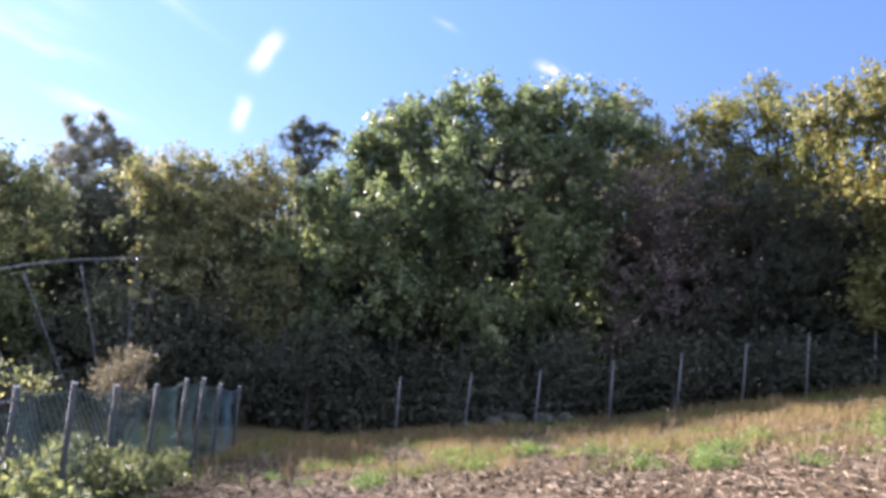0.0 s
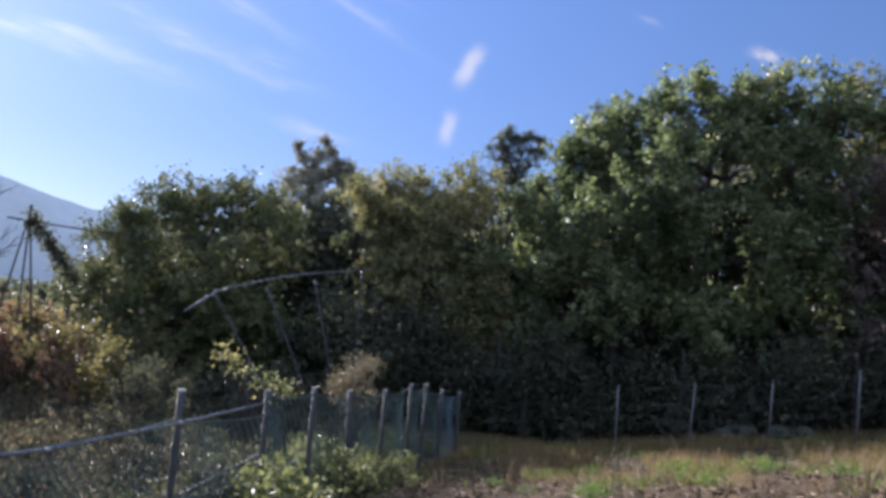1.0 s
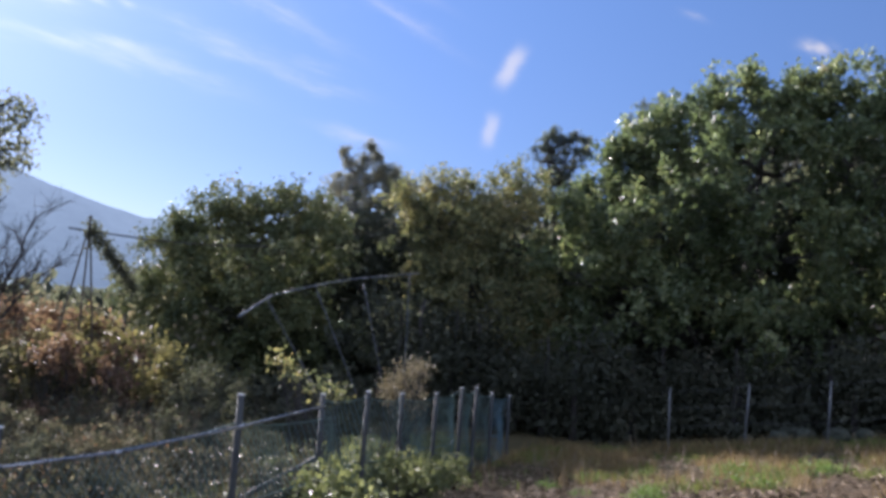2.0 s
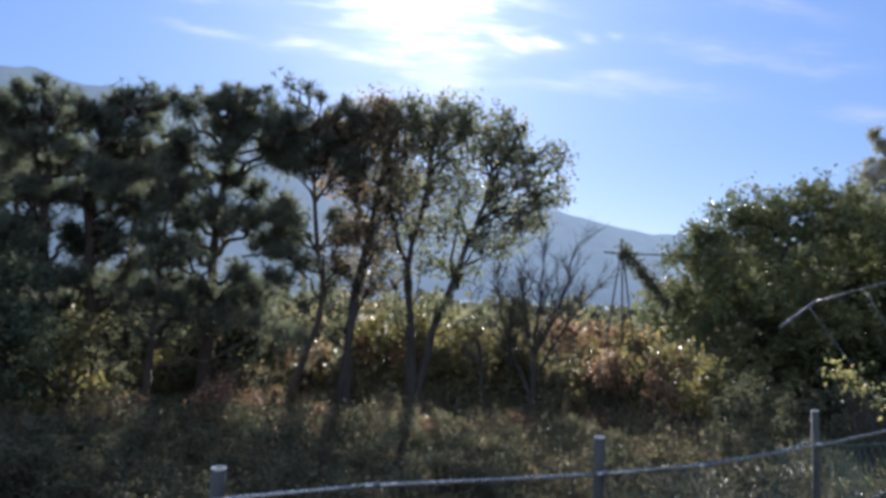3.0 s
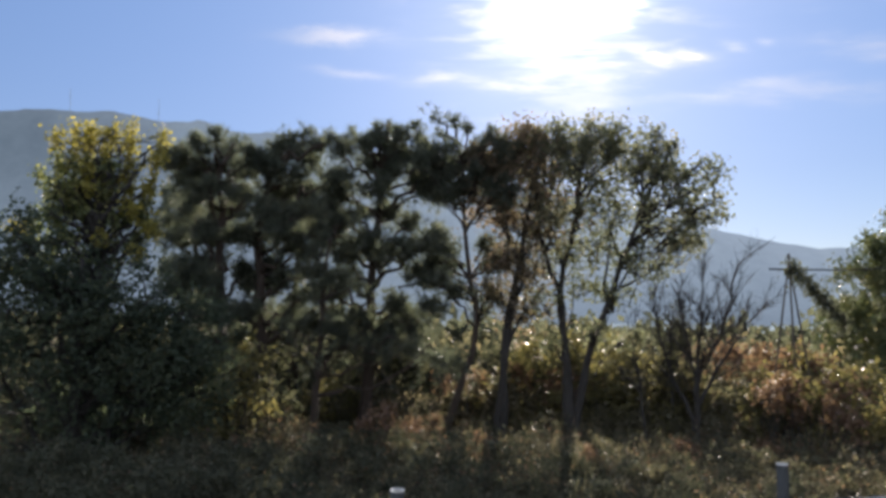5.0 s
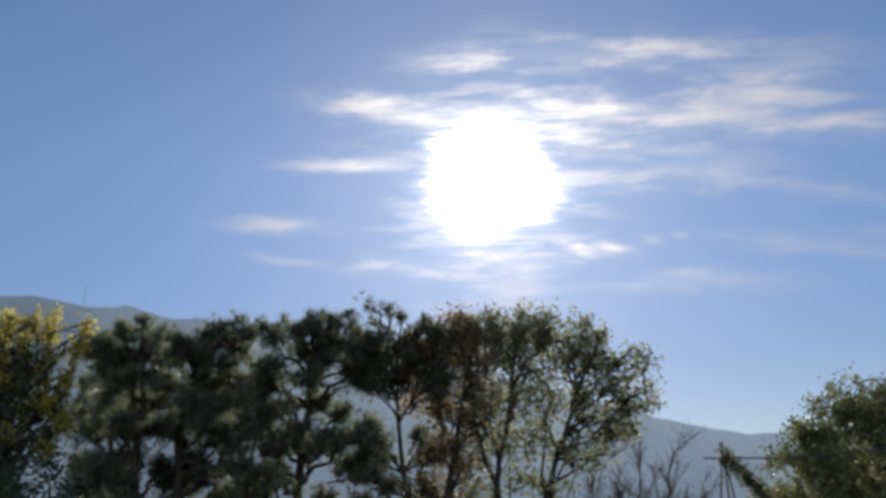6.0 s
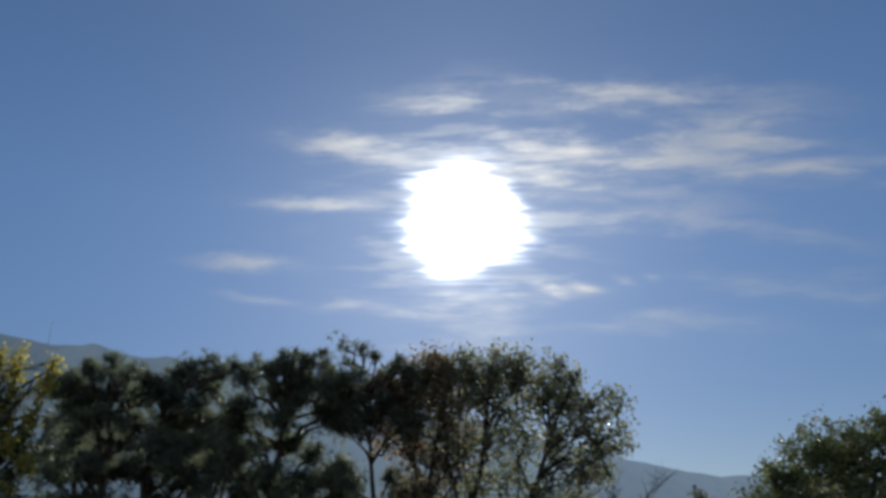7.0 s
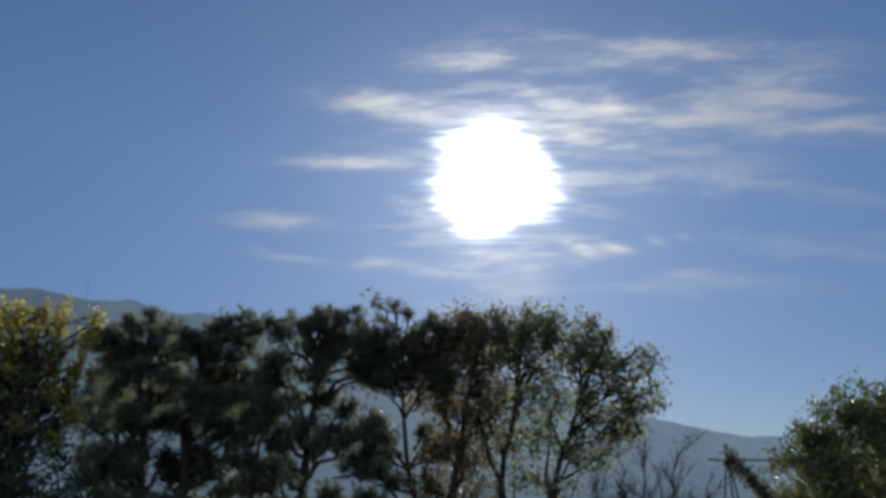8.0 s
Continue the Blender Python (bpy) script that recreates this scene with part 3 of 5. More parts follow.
def base(az, dist, shift=(0, 0)):
    p = spot(az, 0, dist, shift)
    return np.array([p[0], p[1], float(land(p[0], p[1]))])


def crown_lobes(at, dist, spec, shift=(0, 0)):
    """Lobes from (az, el, half width, half height[, depth offset[, scale]]) in degrees and metres, relative to the base at."""
    out = []
    for az, el, w, h, *rest in spec:
        el -= 0.45  # the shoots reach above their lobe
        off = rest[0] if rest else 0.0
        p = spot(az, el, dist + off, shift) - at
        out.append((*p, w, w * 0.85, h, rest[1] if len(rest) > 1 else 1.0, rest[2] if len(rest) > 2 else False))
    return out


def finger(az0, el0, az1, el1, r, turned=0.5, n=6):
    """Lobes along one upright branch, the upper ones with turned leaves."""
    return [(az0 + (az1 - az0) * u, el0 + (el1 - el0) * u, r * (1.1 - 0.7 * u), 0.17, 0.0, 0.9 - 0.4 * u, u >= turned) for u in np.linspace(0, 1, n)]


def stem_points(at, dist, spec, shift=(0, 0)):
    return [spot(az, el, dist, shift) - at if el is not None else np.zeros(3) for az, el in spec]


# ---- ground, mountain ----
def axis(lo, hi, fine, step):
    a = list(np.arange(lo, hi + 1e-6, step))
    g, d = [], step
    while (g[-1] if g else 0) < 4200:
        d *= 1.22
        g.append((g[-1] if g else 0) + d)
    return np.array([lo - q for q in reversed(g)] + a + [hi + q for q in g])


gx, gy = axis(-16, 18, 0, 0.25), axis(-6, 24, 0, 0.25)
GX, GY = np.meshgrid(gx, gy)
rough_ground = np.random.default_rng(3)
bumps = rough_ground.normal(0, 1, GX.shape)
bumps = (bumps + np.roll(bumps, 1, 0) + np.roll(bumps, 1, 1) + np.roll(np.roll(bumps, 1, 0), 1, 1)) * 0.5
close_by = (GX > -16.1) & (GX < 18.1) & (GY > -6.1) & (GY < 24.1)
GZ = land(GX, GY) + np.where(close_by, bumps * 0.022, 0)
k = len(gx)
i = (np.arange(len(gy) - 1)[:, None] * k + np.arange(k - 1)[None]).ravel()
new("ground", mesh_from("ground", np.stack([GX, GY, GZ], -1), np.stack([i, i + 1, i + k + 1, i + k], 1), GROUND, True))
tagged(bpy.data.objects["ground"], "ploughed brown field with dry grass margin", "ground", kind="structure")

RIDGE = [(-130, 3.0), (-60, 3.5), (-20, 4.0), (20, 4.4), (36, 5.0), (39, 5.35), (41.2, 5.3), (42.6, 5.25), (44.5, 5.65), (46.3, 6.1), (48.2, 6.65), (53, 8.0), (58, 9.2), (64, 10.6),
         (70, 12.0), (76, 13.0), (79.5, 13.4), (81.0, 13.75), (81.9, 14.05), (82.6, 13.8), (83.5, 13.75), (85.4, 14.0), (86.2, 14.35), (86.8, 14.5), (87.5, 14.2), (89.4, 14.15), (91.2, 14.4), (93.1, 14.45),
         (94.8, 14.2), (96.6, 14.15), (97.9, 14.05), (99.3, 13.6), (104, 13.0), (120, 10.5), (150, 6.0), (180, 4.0), (230, 3.0)]


def mountain():
    az = np.arange(-130, 230.01, 0.5)
    el = np.interp(az, [r[0] for r in RIDGE], [r[1] for r in RIDGE])
    rng = np.random.default_rng(8)
    jag = np.convolve(rng.normal(0, 0.16, len(az)), np.ones(3) / 3, "same")
    top = np.tan(np.radians(el + jag * 0.45)) * 1900
    rows, a = [], np.radians(az)
    for q, (d, s) in enumerate(((260, 0.0), (330, 0.004), (1480, 0.03), (1580, 0.24), (1690, 0.5), (1795, 0.76), (1900, 1.0), (1900, 1.0), (2300, 0.7), (2900, 0.0))):
        fold = 1 + (0.05 * np.sin(az * 0.55 + q * 1.3) + 0.03 * np.sin(az * 1.7 + q)) * (2 < q < 6)
        rows.append(np.stack([-np.sin(a) * d, np.cos(a) * d, top * s * fold - 2.6 + EYE * s], -1))
    k = len(az)
    i = np.concatenate([np.arange(k - 1) + r * k for r in range(len(rows) - 1) if r != 6])
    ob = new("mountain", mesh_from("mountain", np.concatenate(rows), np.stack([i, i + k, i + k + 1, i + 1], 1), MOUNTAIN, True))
    tagged(ob, "long wooded mountain ridge, blue with distance", "mountain", kind="structure")


mountain()


def mast(az, top):
    at = spot(az, 13.6, 1900, LEFT)
    up = spot(az, top, 1900, LEFT)
    t = thing("radio_mast", "thin grey mast on the mountain ridge", "mast", at - np.array([0, 0, 8]), "masts on the ridge")
    h = up[2] - at[2] + 8
    # the mountain's material paints its haze glow on the mast as well
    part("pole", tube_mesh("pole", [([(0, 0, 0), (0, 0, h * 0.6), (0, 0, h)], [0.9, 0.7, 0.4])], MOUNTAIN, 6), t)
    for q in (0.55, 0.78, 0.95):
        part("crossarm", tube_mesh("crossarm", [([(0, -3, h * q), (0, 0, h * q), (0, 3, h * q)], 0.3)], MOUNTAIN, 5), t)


for az, top in ((95.3, 15.6), (89.6, 15.6)):
    mast(az, top)

# ---- the wood behind the far fence ----
at = base(-2.5, 26.5)
broadleaf("oak_tree", "large dark green broadleaved tree with glossy leaves", at, [[(0, 0, -0.2), (0.1, 0, 2.5), (-0.2, 0, 5.5), (0, 0, 9)], [(0.5, 0.3, -0.2), (2, 0.2, 3), (3, 0, 6)]],
          crown_lobes(at, 26.5, [(-2.3, 16.9, 2.0, 1.4, 0, 1.4), (-5.0, 16.6, 1.4, 1.2), (-7.2, 16.9, 1.7, 1.4, 0, 1.2), (-10.3, 16.6, 1.5, 1.5, 0, 1.2), (1.6, 15.6, 1.6, 1.4, 0, 1.2), (4.4, 14.8, 1.3, 1.2), (6.4, 12.8, 1.2, 1.2), (5.4, 11.8, 1.6, 1.4), (8.6, 9.6, 1.5, 1.4),
                                 (-2.0, 12.0, 2.4, 2.0, -1.6, 1.5), (-8.0, 12.0, 2.2, 2.0, -1.2, 1.3), (3.5, 8.5, 2.2, 1.9, -1.6, 1.3), (-3.5, 6.5, 2.5, 2.0, -2.0, 1.4), (9.8, 5.0, 1.7, 1.6, -0.5),
                                 (-10.5, 7.5, 2.0, 2.0, -0.6), (4.0, 3.2, 2.3, 1.7, -1.5, 1.2), (-4.5, 1.8, 2.2, 1.5, -1.4, 1.1), (10.5, 1.4, 1.7, 1.4), (-11.5, 2.8, 2.0, 1.7)]),
          LEAF_OAK, BARK_GREY, 11, clumps=26, leaves=130, size=0.21, width=0.52, spread=0.43, low=0.26)
at = base(-30, 24)
broadleaf("autumn_tree", "tall tree turning yellow and orange", at, [[(0, 0, -0.2), (0.2, 0, 3), (0, 0, 8)]],
          crown_lobes(at, 24, [(-28.5, 19.2, 1.5, 1.1), (-32, 18, 1.8, 1.6), (-29.5, 14.0, 1.5, 1.4, -0.5), (-34, 13, 1.8, 1.6), (-31, 9.5, 1.3, 1.2, -0.3), (-30.2, 6.6, 0.9, 0.8), (-37, 15, 2, 2), (-26.4, 17.6, 1.0, 0.8)]),
          LEAF_GOLD, BARK_GREY, 12, clumps=22, leaves=70, size=0.2, width=0.6, spread=0.5, low=0.2)
at = base(-22, 28)
broadleaf("locust_tree", "slender tree with yellowing tops", at, [[(0, 0, -0.2), (0.1, 0, 4), (-0.1, 0, 9.6)], [(0.5, 0, -0.2), (1.2, 0, 4), (2.2, 0, 9)]],
          crown_lobes(at, 28, [(-21.2, 18.8, 1.0, 1.1), (-23.6, 17.4, 1.0, 1.2), (-19.4, 17.2, 1.0, 1.0), (-24.6, 16.2, 1.0, 1.2), (-21.5, 15.5, 1.3, 1.1), (-17.8, 17.6, 0.7, 1.0), (-18.6, 14.8, 1.2, 1.0), (-22.6, 13.8, 1.4, 1.0), (-19.8, 13.2, 1.4, 1.0), (-25.4, 14.2, 1.2, 1.0)]),
          LEAF_LIME, BARK_GREY, 13, clumps=18, leaves=72, size=0.16, width=0.6, spread=0.4, low=0.15, group="thin trees at the wood's edge")
at = base(-16, 28)
broadleaf("locust_tree", "slender tree with thin olive foliage", at, [[(0, 0, -0.2), (0.2, 0, 4), (0.1, 0, 8.4)]],
          crown_lobes(at, 28, [(-15.6, 16.4, 1.1, 1.2), (-17.2, 15.0, 1.1, 1.0), (-14.2, 14.4, 1.2, 1.0), (-16.0, 12.4, 1.4, 1.2), (-11.6, 18.6, 0.8, 0.9), (-12.6, 15.6, 1.0, 1.1)]),
          LEAF_OLIVE, BARK_GREY, 14, clumps=18, leaves=80, size=0.15, width=0.6, spread=0.4, low=0.14, group="thin trees at the wood's edge")
for q, (az, d, spec, mat, lab) in enumerate((
        (-15.5, 25.6, [(-13.2, 12.5, 1.4, 1.2), (-16.6, 11.2, 1.6, 1.4), (-14.4, 8.2, 1.7, 1.5), (-17.5, 6.6, 1.6, 1.5), (-13.6, 4.0, 1.6, 1.4)], LEAF_WINE, "dark wine-red tree at the wood's edge"),
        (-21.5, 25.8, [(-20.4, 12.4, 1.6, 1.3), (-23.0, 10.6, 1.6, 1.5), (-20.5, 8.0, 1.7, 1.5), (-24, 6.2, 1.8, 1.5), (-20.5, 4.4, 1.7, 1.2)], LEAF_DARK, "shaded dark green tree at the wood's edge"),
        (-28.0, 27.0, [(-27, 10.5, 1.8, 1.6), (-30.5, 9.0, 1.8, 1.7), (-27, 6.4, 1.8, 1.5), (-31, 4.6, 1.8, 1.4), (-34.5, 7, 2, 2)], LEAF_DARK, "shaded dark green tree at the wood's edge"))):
    at = base(az, d)
    broadleaf("understorey_tree", lab, at, [[(0, 0, -0.2), (0.2, 0, 2), (0, 0, 4.5)]], crown_lobes(at, d, spec), mat, BARK_GREY, 20 + q,
              clumps=20, leaves=80, size=0.16, width=0.55, spread=0.46, low=0.1, group="understorey trees")
at = base(11.8, 29)
pine("pine_tree", "dark pine rising behind the broadleaved trees", at, [[(0, 0, -0.2), (0.1, 0, 4), (0, 0, 8.8)]],
     crown_lobes(at, 29, [(12.3, 14.9, 0.12, 0.20, 0, 0.45), (12.7, 14.4, 0.35, 0.07, 0, 0.6), (11.7, 14.3, 0.35, 0.07, 0, 0.6), (12.2, 13.8, 0.45, 0.08, 0, 0.7), (10.8, 14.4, 0.25, 0.07, 0, 0.5), (9.7, 14.3, 0.25, 0.07, 0, 0.5), (13.1, 13.5, 0.40, 0.08, 0, 0.6), (11.2, 13.5, 0.50, 0.10, 0, 0.7), (9.9, 13.5, 0.40, 0.10, 0, 0.6), (12.5, 12.8, 0.60, 0.12, 0, 0.8), (10.6, 12.6, 0.70, 0.15, 0, 0.8), (11.9, 12.0, 0.6, 0.2, 0, 0.8),
                          (13.3, 11.6, 0.6, 0.15, 0, 0.7), (10.6, 11.3, 0.7, 0.2), (12.4, 10.8, 0.9, 0.3), (13.6, 10.0, 0.9, 0.35), (11.2, 9.6, 1.1, 0.4), (11, 7, 1.4, 0.5), (13, 6, 1.3, 0.5)]), NEEDLE, 31, tufts=140, reach=0.28, rise_most=0.3, group="pines in the wood")
at = base(4.6, 30)
pine("pine_tree", "dark pine rising behind the broadleaved trees", at, [[(0, 0, -0.2), (0.1, 0, 6), (0, 0, 10.8)]],
     crown_lobes(at, 30, [(4.6, 17.6, 0.10, 0.30, 0, 0.45), (5.3, 17.0, 0.40, 0.10, 0, 0.5), (4.1, 16.8, 0.35, 0.10, 0, 0.5), (4.8, 16.3, 0.4, 0.2, 0, 0.6), (6.0, 16.0, 0.55, 0.12, 0, 0.6), (5.2, 15.2, 0.7, 0.3), (5.4, 14.2, 0.9, 0.4), (6.4, 13.4, 0.9, 0.4)]), NEEDLE, 32, tufts=140, reach=0.28, rise_most=0.3, group="pines in the wood")
at = base(25.3, 31)
pine("pine_tree", "leaning pine with thin browned needles", at, [[(0, 0, -0.2), (-0.2, 0, 3.6), (-0.5, 0, 6.4), (-1.2, 0, 8.8)]],
     crown_lobes(at, 31, [(28.0, 11.9, 0.14, 0.07, 0, 0.5), (27.5, 11.2, 0.20, 0.07, 0, 0.5), (26.0, 12.4, 0.12, 0.08, 0, 0.5), (25.4, 11.8, 0.16, 0.07, 0, 0.5), (26.4, 11.6, 0.20, 0.07, 0, 0.5), (26.9, 10.7, 0.45, 0.12, 0, 0.8), (25.2, 11.0, 0.40, 0.10, 0, 0.7), (27.8, 10.0, 0.40, 0.10, 0, 0.6), (26.0, 10.1, 0.60, 0.16, 0, 0.9), (24.6, 10.0, 0.55, 0.14, 0, 0.9), (23.8, 9.3, 0.50, 0.12, 0, 0.8), (27.0, 9.4, 0.60, 0.14, 0, 0.8), (23.4, 10.2, 0.5, 0.12, 0, 0.8), (22.6, 9.6, 0.5, 0.12, 0, 0.8), (24.2, 10.8, 0.4, 0.1, 0, 0.7), (28.4, 9.4, 0.5, 0.12, 0, 0.7)]
                 + [(27.4, 8.9, 0.9, 0.4, 0, 1.3), (25.6, 8.6, 1.0, 0.4, 0, 1.4), (23.8, 8.4, 0.9, 0.4, 0, 1.3), (26.8, 7.5, 1.1, 0.5, 0, 1.5), (24.6, 7.2, 1.1, 0.5, 0, 1.5), (28.4, 7.2, 0.8, 0.5, 0, 1.2), (22.8, 6.8, 1.0, 0.5, 0, 1.3), (25.6, 5.8, 1.2, 0.5, 0, 1.5), (27.8, 5.4, 1.1, 0.5, 0, 1.3), (24.9, 10.4, 0.35, 0.15, 0, 0.8), (24.0, 9.6, 0.4, 0.15, 0, 0.9), (23.0, 8.6, 0.4, 0.2, 0, 0.9),
                    (23.4, 5.0, 1.1, 0.5, 0, 1.2), (26.0, 4.0, 1.3, 0.5, 0, 1.2)]), NEEDLE_DRY, 33, tufts=200, reach=0.34, rise_most=0.3, group="pines in the wood")
at = base(17.5, 26.5)
broadleaf("maple_tree", "middle-sized tree with olive and yellow leaves", at, [[(0, 0, -0.2), (0.1, 0, 2.5), (0, 0, 6)], [(0.3, 0, -0.1), (1.2, 0, 2.4), (1.8, 0, 5)]],
          crown_lobes(at, 26.5, [(19.7, 9.7, 1.1, 0.9), (17.0, 9.2, 1.3, 1.0), (14.6, 10.2, 1.2, 1.0), (21.8, 8.4, 1.1, 0.9), (18.4, 6.6, 1.5, 1.2, -0.6), (15.0, 6.8, 1.4, 1.2, -0.6), (21.6, 4.8, 1.3, 1.1), (17.6, 3.0, 1.6, 1.2, -0.8),
                                 (14.0, 3.2, 1.4, 1.2, -0.5), (20.8, 0.9, 1.4, 1.1, -0.5), (16.2, -0.3, 1.6, 1.1, -0.8), (13.0, 0.0, 1.4, 1.2)]),
          LEAF_OLIVE, BARK_GREY, 15, clumps=24, leaves=140, size=0.135, width=0.6, spread=0.48, low=0.15)
at = base(34, 27)
broadleaf("beech_tree", "rounded bushy green tree, leaves down to the ground", at, [[(0, 0, -0.2), (0.1, 0, 2), (0, 0, 4.6)], [(-0.3, 0, -0.2), (-1.5, 0, 2), (-2, 0, 3.6)]],
          crown_lobes(at, 27, [(34.2, 6.9, 1.4, 0.8), (31.2, 7.0, 1.1, 0.8), (36.8, 5.6, 1.4, 1.0), (39.2, 4.0, 1.0, 0.9), (29.0, 5.4, 1.3, 1.1), (34.2, 3.0, 1.8, 1.3, -0.9), (38.0, 0.8, 1.6, 1.3, -0.6), (30.6, 1.4, 1.7, 1.3, -0.8),
                               (40.2, -0.6, 1.1, 1.0), (35.6, -1.4, 1.8, 1.2, -1.0), (39.6, -3.4, 1.5, 1.0, -0.6), (32.0, -2.2, 1.7, 1.2, -0.8), (36.4, -4.6, 1.7, 0.9, -1.0), (28.4, -1.6, 1.5, 1.2)]),
          LEAF_GREEN, BARK_GREY, 16, clumps=26, leaves=140, size=0.14, width=0.6, spread=0.48, low=0.15)

# the deeper wood, and thicket under the edge trees, shade put into its leaf colour
def woods(name, label, spec, mat, seed, leaves, size):
    """A mass of trees that nobody could count: clumps of leaves on stems, as one object."""
    rng = np.random.default_rng(seed)
    tubes, pts = [], []
    for az, d, top, w in spec:
        b = base(az, d)
        t = spot(az, top, d)
        tubes.append((bend(b - np.array([0, 0, 0.2]), t, rng, 0.03, 6), np.linspace(0.13, 0.03, 6)))
        h = t[2] - b[2]
        for _ in range(int(9 + h)):
            c = b + np.array([rng.normal(0, w * 0.5), rng.normal(0, w * 0.37), h * rng.uniform(0.04, 0.97)])
            pts.append(c + rng.normal(0, 0.23 * w, (leaves, 3)))
    v, f = tube_arrays(tubes, 6)
    ob = thing(name, label, "woods", kind="stuff")
    part("wood", mesh_from("wood", v, f, BARK_GREY, True), ob)
    lv, lf = leaf_arrays(np.concatenate(pts), size, size * 0.6, rng)
    part("foliage", mesh_from("foliage", lv, lf, mat), ob)


wr = np.random.default_rng(40)
tops = [(-60, 16), (-30, 15), (-22, 14), (-14, 13.5), (-12, 15.5), (-2, 15.5), (3, 13.0), (6, 10.5), (10, 9), (14, 8.5), (22, 8.5), (26, 8.0), (29, 6.0), (34, 4), (40, 2)]
row = []
for az in np.arange(-58, 40, 2.1):
    t = float(np.interp(az, [a for a, _ in tops], [b for _, b in tops]))
    for d in (30.5, 33.5, 37.0):
        row.append((az + wr.uniform(-0.8, 0.8), d + wr.uniform(-1, 1), t - wr.uniform(0, 3), 2.4))
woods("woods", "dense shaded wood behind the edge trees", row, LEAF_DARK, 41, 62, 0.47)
# thicket all along the foot of the wood
row = [(az + wr.uniform(-0.5, 0.5), 24.4 + wr.uniform(-0.6, 1.0), wr.uniform(-3.0, 1.5) + max(0.0, -az) * 0.12, 1.6) for az in np.arange(-40, 24, 1.3)]
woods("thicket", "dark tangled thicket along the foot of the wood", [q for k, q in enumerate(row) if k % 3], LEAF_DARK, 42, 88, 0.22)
woods("thicket", "dull green tangled thicket along the foot of the wood", row[::3], LEAF_SHADE, 44, 80, 0.17)
row = [(az + wr.uniform(-0.6, 0.6), wr.uniform(62, 95), wr.uniform(-1.7, -0.8), 2.6) for az in np.arange(36, 122, 0.8)]
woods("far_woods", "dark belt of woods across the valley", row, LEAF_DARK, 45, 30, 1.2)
row = [(az + wr.uniform(-1, 1), wr.uniform(24, 34), wr.uniform(-4.6, -1.6), 2.4) for az in np.arange(41.5, 120, 1.1)]
woods("valley_trees", "low trees on the far side of the valley", row, LEAF_UNDER, 43, 50, 0.22)

# ---- the row of trees to the west ----
PD = 17.0  # how far the row stands from the eye


def row_pine(az, stem, pads, seed, label, low=0.15, dist=PD, tiers=(), **kw):
    """A pine of the row: the pads of its crown and of the tiers below, as (az, el, half width, half height)."""
    at = base(az, dist, LEFT)
    deep = np.random.default_rng(seed)
    spec = [(a, e + 0.18, w, h, deep.uniform(-0.7, 0.7), 0.69 if w > 0.24 else 0.45 if w > 0.15 else 0.3) for a, e, w, h in (*pads, *tiers)]
    return pine("pine_tree", label, at, [stem_points(at, dist, s, LEFT) for s in stem], crown_lobes(at, dist, spec, LEFT), NEEDLE, seed, low=low, group="pines in a row", reach=0.31, rise_most=0.38, **kw)


row_pine(74.8, [[(74.8, None), (74.7, -6.6), (74.6, -2.5), (74.6, 2.5), (74.2, 4.9), (74, 8.4), (73.4, 12.2), (73.3, 15.1)]],
         [(73.3, 14.7, 0.1, 0.22), (74.2, 14.1, 0.18, 0.16), (72.4, 14.1, 0.2, 0.16), (71.1, 14.5, 0.12, 0.14), (70.8, 13.4, 0.2, 0.12), (74.9, 13.1, 0.22, 0.16),
          (73.4, 12.9, 0.4, 0.24), (72, 12.6, 0.28, 0.2), (70.4, 12.3, 0.28, 0.16), (69.2, 11.4, 0.22, 0.14), (75.9, 13.9, 0.08, 0.14), (76.6, 13.7, 0.08, 0.12),
          (76.7, 12.7, 0.18, 0.12), (74.6, 12, 0.26, 0.18), (73, 11.4, 0.36, 0.18), (71.1, 11, 0.34, 0.18), (74.1, 10, 0.28, 0.12), (76.3, 9.8, 0.36, 0.14), (69.9, 10.2, 0.3, 0.1),
          (77.3, 10, 0.2, 0.14), (73.3, 8.4, 0.36, 0.12)], 51, "tall pine with an open crown over a bent trunk",
         tiers=[(72, 7.4, 0.28, 0.1), (75.5, 8.2, 0.2, 0.1), (73.3, 6.2, 0.55, 0.15), (71, 5.8, 0.42, 0.11), (75.4, 6, 0.3, 0.1), (72.9, 5.3, 0.4, 0.1), (69.7, 6.7, 0.26, 0.06),
          (70.2, 3.8, 0.4, 0.05), (77.1, 7.8, 0.3, 0.12), (77.6, 6.5, 0.3, 0.1), (76.6, 5, 0.3, 0.08), (76.6, 3.5, 0.36, 0.14), (77.4, 2.3, 0.3, 0.08), (75.4, 2.9, 0.2, 0.08),
          (72.6, 1.5, 0.35, 0.12), (71.3, 0.9, 0.4, 0.14), (73.2, -0.2, 0.4, 0.14), (75.3, 0.4, 0.4, 0.14), (69.7, 1.1, 0.35, 0.12)])
